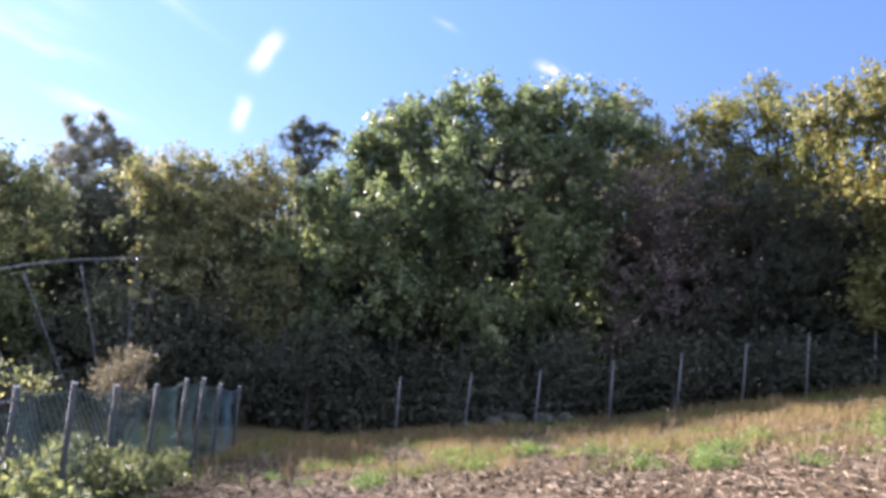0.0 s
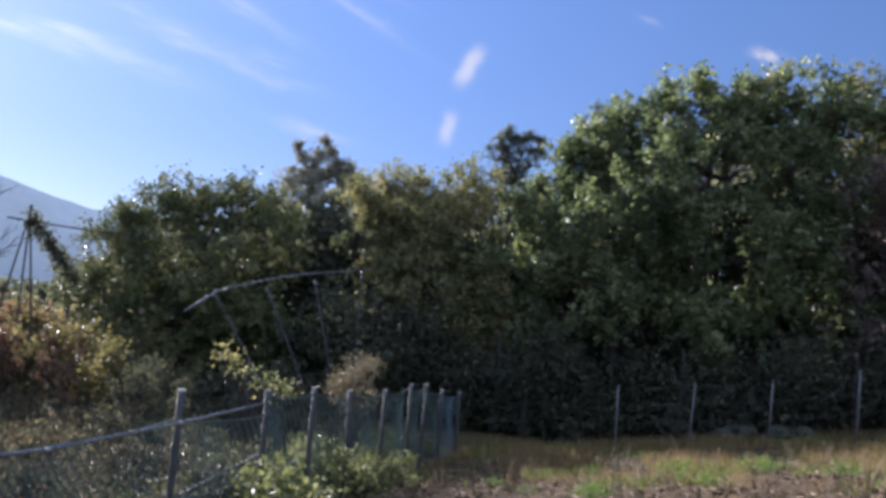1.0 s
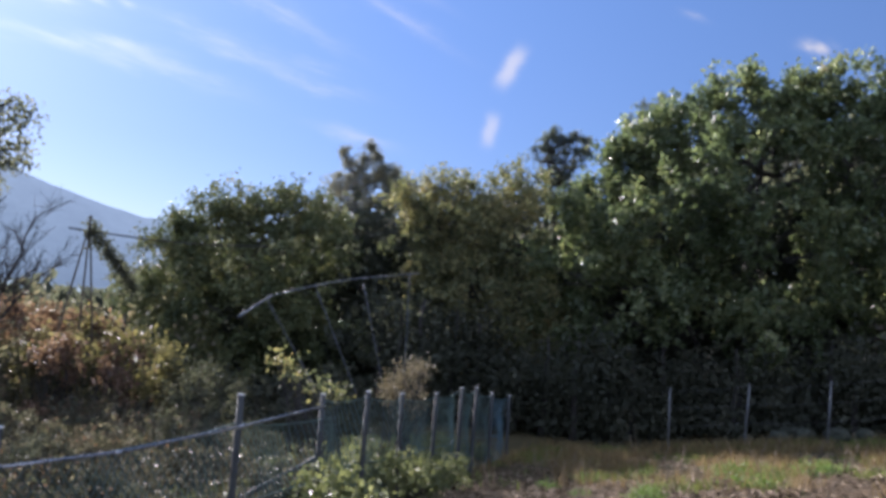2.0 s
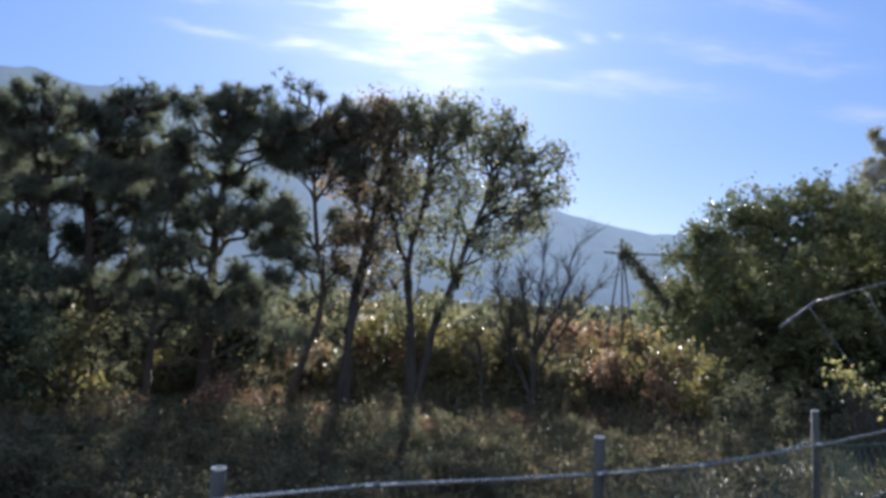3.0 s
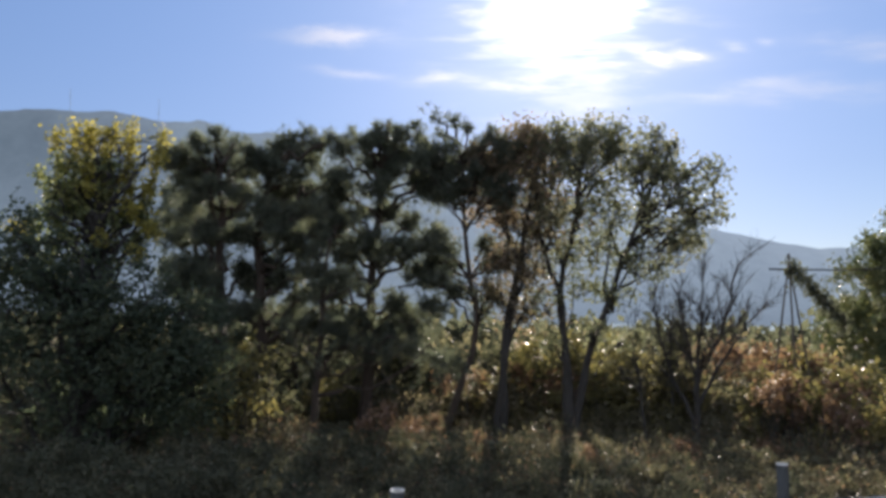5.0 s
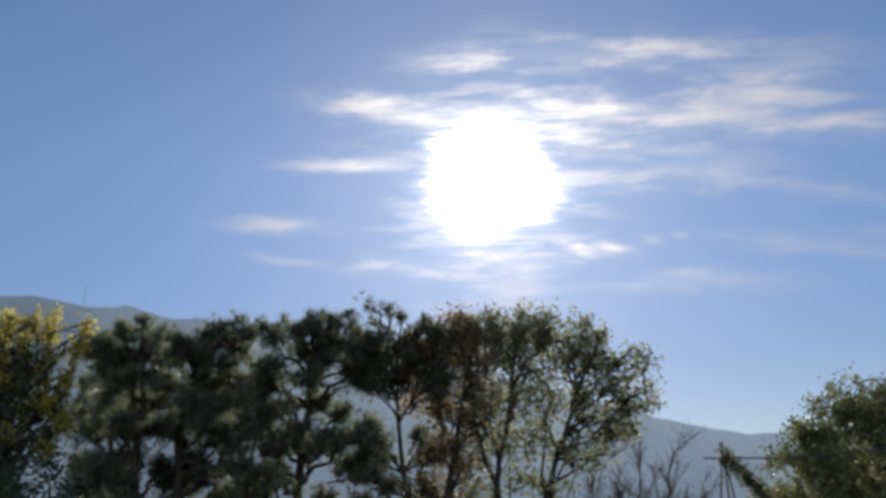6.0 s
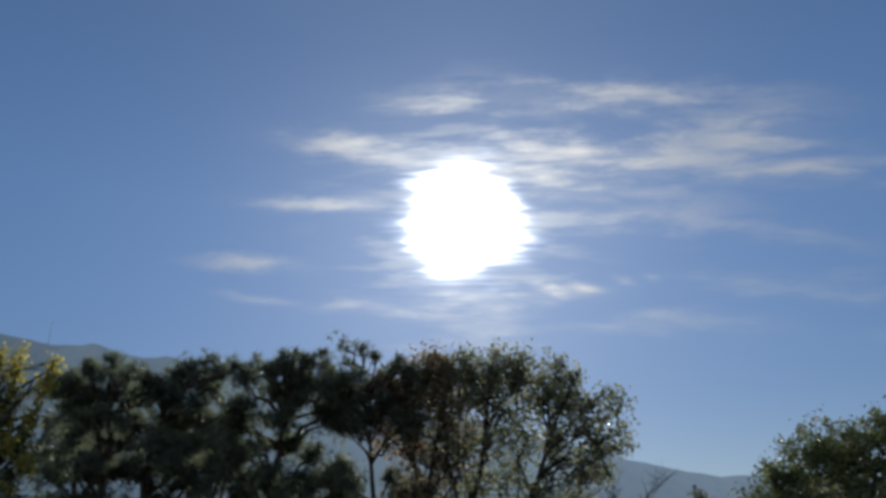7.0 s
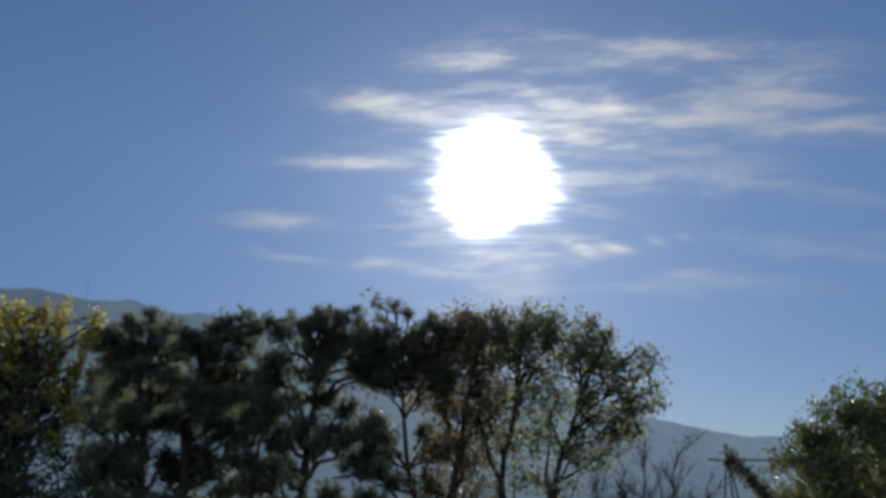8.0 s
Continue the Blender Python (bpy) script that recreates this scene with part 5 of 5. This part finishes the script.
thickets(5, strip(46, 66, 2.6, 18.2, 18.7, 0.4, 0.6) + strip(68, 84, 4.0, 17.8, 18.6, 0.4, 0.6) + strip(47, 63, 3.1, 18.8, 19.8, 0.65, 1.05) + [(55.5, 19.6, 1.1), (53.2, 18.6, 0.9), (47.5, 19.5, 0.8), (45.5, 18.4, 0.8), (42.6, 18.6, 0.9), (40.8, 19.4, 0.9), (44.2, 20, 1.0), (39.2, 20.0, 0.8), (63.5, 19.5, 1.0), (58.6, 20.4, 1.1), (84.0, 15.2, 0.9)], "yellow shrubs")

# tall weeds and dry stems over the slope below the row
def tall_weeds(n, lo, hi, d0, d1, tall, seed):
    """Upright dry stems with small leaves along them, too many to count."""
    rng = np.random.default_rng(seed)
    az, d = np.radians(rng.uniform(lo, hi, n)), np.sqrt(rng.uniform(d0 * d0, d1 * d1, n))
    x, y = -np.sin(az) * d + LEFT[0], np.cos(az) * d + LEFT[1]
    clump = np.array([noise.noise(Vector((a * 0.7, b * 0.7, seed))) for a, b in zip(x, y)])
    ok = (clump > -0.16) & (x < -5.2)
    x, y, clump = x[ok], y[ok], clump[ok]
    k = len(x)
    h = tall * rng.uniform(0.35, 1.1, k) * (0.7 + 1.1 * np.clip(clump, -0.2, 0.6))
    foot = np.stack([x, y, land(x, y) - 0.02], -1)
    lean = np.stack([rng.normal(0, 0.2, k) * h, rng.normal(0, 0.2, k) * h, h], -1)
    a = rng.uniform(0, np.pi, k)
    w = np.stack([np.cos(a), np.sin(a), np.zeros(k)], -1) * rng.uniform(0.003, 0.007, k)[:, None]
    v = np.stack([foot - w, foot + w, foot + lean * 0.6 + w * 0.8, foot + lean, foot + lean * 0.6 - w * 0.8], 1).reshape(-1, 3)
    i = np.arange(k) * 5
    weeds = thing("tall_weeds", "dense dry weeds with small dull leaves", "weeds", kind="stuff")
    part("stem", mesh_from("stem", v, [np.stack([i, i + 1, i + 2, i + 4], 1), np.stack([i + 4, i + 2, i + 3], 1)], WEED_STEM), weeds)
    for mat, share in ((LEAF_UNDER, 2), (LEAF_SHADE, 4), (LEAF_RUST, 1)):
        pick = rng.integers(0, k, k * share)
        pts = foot[pick] + lean[pick] * rng.uniform(0.15, 1.0, (len(pick), 1)) + rng.normal(0, 0.04, (len(pick), 3))
        lv, lf = leaf_arrays(pts, 0.074, 0.036, rng)
        part("foliage", mesh_from("foliage", lv, lf, mat), weeds)


tall_weeds(9000, 40, 100, 7.0, 12.0, 0.55, 171)
tall_weeds(12000, 36, 100, 12.0, 18.6, 0.80, 172)

# pole tripod with a hanging vine, and the cable beyond
at = base(44.8, 19, LEFT)
tri = thing("pole_tripod", "tall tripod of weathered poles with dry vine", "tripod", at)
tip = spot(44.65, 4.5, 19, LEFT) - at
for q, foot in enumerate((spot(46.6, -10, 19, LEFT) - at, spot(44.4, -10, 19.4, LEFT) - at, spot(43.0, -9, 20, LEFT) - at)):
    foot[2] = -0.1
    part("pole", tube_mesh("pole", [(np.array([foot, (foot + tip) / 2, tip + unit(tip - foot) * 0.15]), [0.030, 0.025, 0.020])], WOOD_POLE, 7), tri)
rng = np.random.default_rng(80)
hang = resample([tip, spot(42.9, 2.4, 19.3, LEFT) - at, spot(41.4, 0.4, 19.8, LEFT) - at], 40)
pts = np.repeat(hang, 38, 0) + rng.normal(0, 0.075, (1520, 3)) - np.array([0, 0, 1]) * rng.uniform(0, 0.55, (1520, 1)) ** 2
v, f = leaf_arrays(pts, 0.12, 0.05, rng)
part("vine", mesh_from("vine", v, f, LEAF_DARK), tri, "dark dry vine")
cable = thing("cable", "thin dark cable slung to the wood", "cable", (0, 0, 0))
a, b = spot(45.9, 3.95, 19, LEFT), spot(33, 4.2, 24, LEFT)
part("wire", tube_mesh("wire", [(np.array([a + (b - a) * t - np.array([0, 0, 0.12 * math.sin(math.pi * t)]) for t in np.linspace(0, 1, 12)]), 0.02)], BARK_GREY, 5), cable)

# frame of bent steel pipes of an old greenhouse
at = base(29, 18)
hoop = thing("greenhouse_frame", "rusting steel pipe frame of an old greenhouse", "greenhouse frame", at)
GD = 18.0


def bar(name, pts, r):
    part(name, tube_mesh(name, [(resample(pts, 8), r)], STEEL, 7), hoop)


bar("ridge_pipe", [spot(34.5, -1.27, GD - 1.5) - at, spot(32.3, 0.5, GD - 0.4) - at], 0.026)
bar("ridge_pipe", [spot(32.3, 0.5, GD - 0.4) - at, spot(29.9, 1.35, GD) - at, spot(27.7, 2.06, GD + 0.5) - at, spot(25.8, 2.5, GD + 1) - at, spot(21.5, 3.3, GD + 3) - at], 0.016)
for top, foot, d in (((32.6, 0.2), (28.2, -6.2), GD - 0.4), ((29.1, 1.26), (25.2, -6.4), GD), ((25.7, 2.1), (23.6, -5.0), GD + 1), ((22.3, 3.1), (22.0, -5.0), GD + 2.8)):
    bar("leg_pipe", [spot(*top, d) - at, spot(*foot, d) - at], 0.012)

# ---- near fence with net ----
POSTS = [(-4.6, -0.9, 0.72), (-4.6, 1.15, 0.74), (-4.6, 4.10, 0.713)]
POSTS += [(-4.6, y, top) for y, top in ((6.97, 0.768), (8.73, 0.672), (9.98, 0.643), (11.25, 0.537), (12.70, 0.458), (14.05, 0.481), (14.92, 0.449), (16.10, 0.274), (17.52, 0.132))]


def lathe(name, profile, mat, n=20):
    """A round hollow shell from a profile of radius and height."""
    a = np.arange(n) * 2 * np.pi / n
    v = np.concatenate([np.stack([r * np.cos(a), r * np.sin(a), np.full(n, z)], -1) for r, z in profile])
    i = np.arange(len(profile) - 1)[:, None] * n + np.arange(n)[None]
    j = np.arange(len(profile) - 1)[:, None] * n + (np.arange(n)[None] + 1) % n
    return mesh_from(name, v, np.stack([i, j, j + n, i + n], -1).reshape(-1, 4), mat, True)


def pipe_post(x, y, top, r=0.042):
    z = float(land(x, y))
    rng = np.random.default_rng(int(abs(y) * 100))
    p = thing("fence_post", "grey plastic pipe post with open top", "fence post", (x, y, z), "posts of the net fence")
    p.rotation_euler = (rng.normal(0, 0.012), rng.normal(0, 0.012), 0)
    h = top - z
    part("pipe", lathe("pipe", [(r, -0.3), (r, h * 0.5), (r, h - 0.012), (r * 0.91, h - 0.012), (r * 0.91, h - 0.24)], PIPE), p)
    part("rim", lathe("rim", [(r * 1.02, h - 0.013), (r * 1.04, h - 0.003), (r * 1.0, h), (r * 0.94, h), (r * 0.91, h - 0.012)], PIPE_RIM), p, "pale rim of the pipe")


for q in POSTS:
    pipe_post(*q, 0.042 if q[1] < 6 else 0.036)

rail = thing("top_rail", "long thin steel pipe tied along the posts", "rail", (0, 0, 0))
RAIL = [(-4.52, y, z) for y, z in ((-0.95, 0.42), (0.3, 0.53), (1.15, 0.577), (2.1, 0.558), (3.2, 0.492), (4.05, 0.449), (5.2, 0.408), (6.9, 0.458), (8.55, 0.54))]
for a, b in ((0, 3), (3, 5), (5, 8)):
    part("pipe", tube_mesh("pipe", [(resample(RAIL[a:b + 1], 12), 0.015)], RAIL_STEEL, 12), rail)
for y, z in ((2.1, 0.558), (4.05, 0.449), (5.2, 0.408), (6.9, 0.458), (0.3, 0.53)):
    part("coupling", tube_mesh("coupling", [([(-4.52, y - 0.05, z), (-4.52, y, z), (-4.52, y + 0.05, z)], 0.020)], RAIL_STEEL, 12), rail, "short sleeve on the pipe")
low = thing("ground_pipe", "grey pipe lying slanted among the plants", "pipe", (0, 0, 0))
part("pipe", tube_mesh("pipe", [(resample([(-5.0, 5.6, -0.78), (-5.0, 7.6, -0.50), (-4.95, 9.4, -0.22)], 8), 0.028)], PIPE, 10), low)


def net_panel(a, b, top, foot, mat, name, label, gap=0.055, thick=0.0055, seed=0, sag=0.06, group="net panels"):
    """Knotted net between two posts: two families of slanting strands that hang unevenly."""
    rng = np.random.default_rng(seed)
    a, b = np.array(a, float), np.array(b, float)
    width, vs, fs, n = float(np.linalg.norm((b - a)[:2])), [], [], 0
    ph = rng.uniform(0, 6, 4)

    def at_net(u, v):
        x = a[0] + (b[0] - a[0]) * u / width
        y = a[1] + (b[1] - a[1]) * u / width
        t0, t1 = top[0] + (top[1] - top[0]) * u / width, foot[0] + (foot[1] - foot[0]) * u / width
        t0 = t0 - sag * np.sin(np.pi * u / width)
        z = t1 + (t0 - t1) * v
        off = 0.03 * np.sin(u * 5 + ph[0]) + 0.03 * np.sin(v * 6 + u * 3 + ph[1])
        return np.stack([x + off, y, z], -1)

    height = float(np.mean(top) - np.mean(foot))
    for sign in (1, -1):
        for s in np.arange(-height, width + height, gap):
            v = np.linspace(0, 1, 9)
            u = s + sign * v * height * 0.8 + (height * 0.8 if sign < 0 else 0) + 0.03 * np.sin(v * 9 + s * 2 + ph[2])
            ok = (u >= 0) & (u <= width)
            if ok.sum() < 2:
                continue
            p = at_net(u[ok], v[ok])
            k = len(p)
            vs += [p + np.array([0, thick, 0]), p - np.array([0, thick, 0]), p + np.array([thick, 0, thick])]
            i = np.arange(k - 1)
            for c, d in ((0, 1), (1, 2), (2, 0)):
                fs.append(np.stack([n + c * k + i, n + c * k + i + 1, n + d * k + i + 1, n + d * k + i], 1))
            n += 3 * k
    t = thing(name, label, "net", (0, 0, 0), group)
    part("mesh", mesh_from("mesh", np.concatenate(vs), np.concatenate(fs), mat), t)
    part("edge_rope", tube_mesh("edge_rope", [(at_net(np.linspace(0, width, 10), np.ones(10)), 0.008)], mat, 5), t)
    part("foot_rope", tube_mesh("foot_rope", [(at_net(np.linspace(0, width, 10), np.full(10, 0.42)), 0.010)], mat, 5), t)


for q in range(2, len(POSTS) - 1):
    a, b = POSTS[q], POSTS[q + 1]
    za, zb = float(land(a[0], a[1])), float(land(b[0], b[1]))
    drop = 0.30 if q < 4 else 0.08
    blue = q >= len(POSTS) - 2
    net_panel((a[0] - 0.06, a[1]), (b[0] - 0.06, b[1]), (a[2] - drop, b[2] - drop), (za + 0.02, zb + 0.02), NET_BLUE if blue else NET_GREEN,
              "fence_net", "blue net gathered at the fence corner" if blue else "green knotted net hung between the posts", 0.105, 0.006 if q < 6 else 0.0065, 90 + q)

# ---- far wire fence ----
FAR = [(-1.29, 0.49), (0.51, 0.81), (2.36, 1.07), (4.29, 1.52), (6.05, 1.93), (7.74, 2.38), (9.39, 2.82), (11.14, 3.17), (12.77, 3.54), (14.42, 3.95), (15.97, 4.30)]  # x and top
far_posts = []
for x, top in FAR:
    z = float(land(x, 21))
    rng = np.random.default_rng(int((x + 30) * 10))
    p = thing("wire_fence_post", "thin grey steel post of a wire fence", "fence post", (x, 21, z), "posts of the wire fence")
    p.rotation_euler = (0, rng.normal(0, 0.02), 0)
    part("post", tube_mesh("post", [([(0, 0, -0.3), (0, 0, (top - z) * 0.5), (0, 0, top - z)], [0.024, 0.024, 0.023])], STEEL_DULL, 8), p)
    part("cap", tube_mesh("cap", [([(0, 0, top - z - 0.02), (0, 0, top - z + 0.01), (0, 0, top - z + 0.03)], [0.032, 0.032, 0.020])], STEEL_DULL, 8), p)
    far_posts.append((x, 21.0, z, top))
for (x0, y0, z0, t0), (x1, y1, z1, t1) in zip(far_posts, far_posts[1:]):
    span = thing("fence_wire", "slack wires strung between the fence posts", "wire", (0, 0, 0), "spans of fence wire")
    for h in (0.06, 0.5, 0.95):
        a, b = np.array([x0, y0 - 0.05, t0 - h]), np.array([x1, y1 - 0.05, t1 - h])
        pts = [a + (b - a) * t - np.array([0, 0, 0.03 * math.sin(math.pi * t)]) for t in np.linspace(0, 1, 7)]
        part("strand", tube_mesh("strand", [(np.array(pts), 0.003)], WIRE, 5), span)


def boulder(az, el, dist, r, seed):
    rng = np.random.default_rng(seed)
    bm = bmesh.new()
    bmesh.ops.create_icosphere(bm, subdivisions=3, radius=r)
    for v in bm.verts:
        q = v.co.normalized()
        v.co *= 1 + 0.22 * noise.noise(q * 1.6 + Vector((seed, 0, 0))) + 0.08 * noise.noise(q * 5 + Vector((0, seed, 0)))
        v.co.z *= 0.72
    me = bpy.data.meshes.new("boulder")
    bm.to_mesh(me)
    bm.free()
    me.materials.append(STONE)
    b = base(az, dist)
    thing("boulder", "grey field stone behind the wire fence", "boulder", (b[0], b[1], b[2] + r * 0.35), "field stones", mesh=me)


for q, (az, d, r) in enumerate(((-4.4, 22.4, 0.27), (-6.0, 22.8, 0.30), (-7.9, 22.4, 0.30), (-9.5, 22.7, 0.24), (-2.4, 22.6, 0.20), (-5.2, 23.2, 0.34))):
    boulder(az, 0, d, r, 5 + q)

# ---- field plants and litter ----
bed = np.random.default_rng(101)
CROP = None
for q in range(92):
    x, s = -4.85 - bed.uniform(0, 2.2), bed.uniform(0.35, 0.7)
    y = bed.uniform(1.25 * -x, 17.0)
    m = Matrix.Translation((x, y, float(land(x, y)))) @ Matrix.Rotation(bed.uniform(0, 6.28), 4, "Z") @ Matrix.Scale(s, 4)
    if CROP is None:
        CROP = shrub("leafy_plant", "bright green leafy plant in the bed by the fence", (0, 0, 0), [(0, 0, 0.32, 0.45, 0.45, 0.28)], LEAF_CROP, 102, clumps=26, leaves=32, size=0.105, width=0.6, spread=0.20, category="plant", group="plants in the bed", stems=12)
        CROP.matrix_basis = m
    else:
        copy_thing(CROP, m).matrix_basis = m
for q, (az, el, d, s) in enumerate(((26.2, 0, 9.6, 1.25), (23.4, 0, 12.0, 1.2), (18.4, 0, 13.6, 0.8), (20.6, 0, 12.6, 0.9))):
    b = base(az, d)
    m = Matrix.Translation(b) @ Matrix.Rotation(q, 4, "Z") @ Matrix.Scale(s, 4)
    copy_thing(CROP, m).matrix_basis = m
at = base(22.2, 13.6)
shrub("dry_shrub", "dry buff-coloured shrub behind the fence", at, [(0, 0, 1.78, 0.26, 0.28, 0.24), (0.1, 0, 1.45, 0.24, 0.26, 0.22), (-0.22, 0, 1.55, 0.15, 0.18, 0.16), (0.28, 0, 1.92, 0.10, 0.10, 0.10)], LEAF_BUFF, 103, clumps=20, leaves=30, size=0.05, spread=0.13)
at = base(27.0, 13.2)
shrub("leafy_shrub", "olive green leaning shrub behind the net fence", at, [(*(spot(az, el, 13.2) - at), w, w, h) for az, el, w, h in ((31.6, -4.0, 0.10, 0.05), (30.6, -4.5, 0.12, 0.06), (29.6, -5.0, 0.15, 0.07), (28.6, -5.5, 0.18, 0.09), (27.6, -5.9, 0.18, 0.10), (26.6, -6.1, 0.16, 0.10))],
      LEAF_OLIVE, 104, clumps=5, leaves=12, size=0.09, spread=0.10, stems=4)


def blades(n, sampler, height, width, rng, lean=0.35):
    x, y = sampler(n)
    z = land(x, y)
    h = height * rng.uniform(0.4, 1.3, n)
    a = rng.uniform(0, 2 * np.pi, n)
    s = np.stack([np.cos(a), np.sin(a), np.zeros(n)], -1) * (width * rng.uniform(0.6, 1.4, n))[:, None]
    tip = np.stack([rng.normal(0, lean, n) * h, rng.normal(0, lean, n) * h, h], -1)
    p = np.stack([x, y, z - 0.02], -1)
    mid = p + tip * 0.55
    v = np.stack([p - s, p + s, mid + s * 0.7, p + tip + np.stack([rng.normal(0, 0.1, n) * h, rng.normal(0, 0.1, n) * h, -0.1 * h], -1), mid - s * 0.7], 1).reshape(-1, 3)
    i = np.arange(n) * 5
    return v, [np.stack([i, i + 1, i + 2, i + 4], 1), np.stack([i + 4, i + 2, i + 3], 1)]


def patchy(x, y, scale, cut, seed):
    return np.array([noise.noise(Vector((a * scale + seed, b * scale, seed * 0.7))) for a, b in zip(x, y)]) > cut


def margin(rng, lo, hi, cut, scale, seed):
    def sample(n):
        x, y = rng.uniform(-4.6, 17, n * 2), rng.uniform(10.0, 21.5, n * 2)
        e = y + 0.2 * x
        prob = np.clip((e - lo) / (hi - lo), 0, 1)
        keep = (rng.uniform(0, 1, n * 2) < prob) & patchy(x, y, scale, cut, seed)
        keep = np.nonzero(keep)[0][:n]
        k = rng.choice(keep, n)
        return x[k] + rng.normal(0, 0.05, n), y[k] + rng.normal(0, 0.05, n)
    return sample


gr = np.random.default_rng(110)
v, f = blades(19000, margin(gr, 12.4, 14.6, 0.14, 0.85, 3), 0.19, 0.010, gr)
thing("green_grass", "patches of fresh green grass on the field margin", "grass", kind="stuff", mesh=mesh_from("green_grass", v, f, GRASS_GREEN))
v, f = blades(30000, margin(gr, 12.6, 16.5, -0.14, 0.7, 9), 0.31, 0.007, gr)
thing("dry_grass", "tall dry reddish grass along the fence", "grass", kind="stuff", mesh=mesh_from("dry_grass", v, f, GRASS_DRY))


def litter(n):
    """Broken stalks and straw lying on the ploughed soil."""
    x, y = gr.uniform(-4.2, 14, n), gr.uniform(-4, 18.5, n)
    z = land(x, y) + gr.uniform(0.01, 0.05, n)
    a, ln = gr.uniform(0, 2 * np.pi, n), gr.uniform(0.03, 0.12, n) * gr.uniform(0.6, 3.0, n)
    d = np.stack([np.cos(a), np.sin(a), gr.normal(0, 0.18, n)], -1) * ln[:, None]
    s = np.stack([-np.sin(a), np.cos(a), np.zeros(n)], -1) * gr.uniform(0.004, 0.012, n)[:, None]
    p = np.stack([x, y, z], -1)
    v = np.stack([p - s, p + s, p + d + s * 0.6, p + d - s * 0.6, p + d * 0.5 + np.array([0, 0, 0.02])], 1).reshape(-1, 3)
    i = np.arange(n) * 5
    return v, [np.concatenate([np.stack([i, i + 1, i + 4], 1), np.stack([i + 1, i + 2, i + 4], 1), np.stack([i + 2, i + 3, i + 4], 1), np.stack([i + 3, i, i + 4], 1)])]


v, f = litter(24000)
thing("straw_litter", "pale broken stalks lying on the soil", "straw", kind="stuff", mesh=mesh_from("straw_litter", v, f, STRAW))


def clods(n):
    x, y = gr.uniform(-4.2, 14, n), gr.uniform(-4, 16, n)
    r = gr.uniform(0.012, 0.035, n) * gr.uniform(1, 2.2, n)
    c = np.stack([x, y, land(x, y) + r * 0.3], -1)
    o = np.array([(1, 0, 0), (-1, 0, 0), (0, 1, 0), (0, -1, 0), (0, 0, 1), (0, 0, -1)], float)
    v = c[:, None] + o[None] * r[:, None, None] * gr.uniform(0.6, 1.3, (n, 6, 1))
    t = np.array([(0, 2, 4), (2, 1, 4), (1, 3, 4), (3, 0, 4), (2, 0, 5), (1, 2, 5), (3, 1, 5), (0, 3, 5)])
    return v.reshape(-1, 3), (np.arange(n)[:, None, None] * 6 + t[None]).reshape(-1, 3)


v, f = clods(11000)
thing("soil_clods", "loose brown clods of ploughed soil", "soil", kind="stuff", mesh=mesh_from("soil_clods", v, f, GROUND))
WEED = None
for q in range(64):
    e, x = gr.uniform(12.0, 16.5), gr.uniform(-3.2, 15)
    y, s = e - 0.2 * x, gr.uniform(0.35, 0.8)
    m = Matrix.Translation((x, y, float(land(x, y)))) @ Matrix.Rotation(gr.uniform(0, 6.28), 4, "Z") @ Matrix.Scale(s, 4)
    if WEED is None:
        WEED = shrub("weed", "low bright green weed on the field margin", (0, 0, 0), [(0, 0, 0.10, 0.42, 0.42, 0.10)], LEAF_WEED, 112, clumps=16, leaves=22, size=0.09, spread=0.2, category="plant", group="weeds on the margin", stems=8)
        WEED.matrix_basis = m
    else:
        copy_thing(WEED, m).matrix_basis = m
STALK = None
for q in range(80):
    e, x = gr.uniform(10.5, 19.5), gr.uniform(-3.8, 11)
    y = e - 0.2 * x
    m = Matrix.Translation((x, y, float(land(x, y)))) @ Matrix.Rotation(gr.uniform(0, 6.28), 4, "Z") @ Matrix.Scale(gr.uniform(0.5, 1.1), 4)
    if STALK is None:
        STALK = thing("dry_stalk", "dry pale stalks standing in the stubble", "plant stalk", (0, 0, 0), "dry stalks")
        r2 = np.random.default_rng(5)
        for k in range(4):
            part("stalk", tube_mesh("stalk", [(bend((r2.normal(0, 0.05), r2.normal(0, 0.05), -0.03), (r2.normal(0, 0.2), r2.normal(0, 0.2), r2.uniform(0.25, 0.6)), r2, 0.06, 5), np.linspace(0.012, 0.004, 5))], STRAW, 5), STALK)
        STALK.matrix_basis = m
    else:
        copy_thing(STALK, m).matrix_basis = m
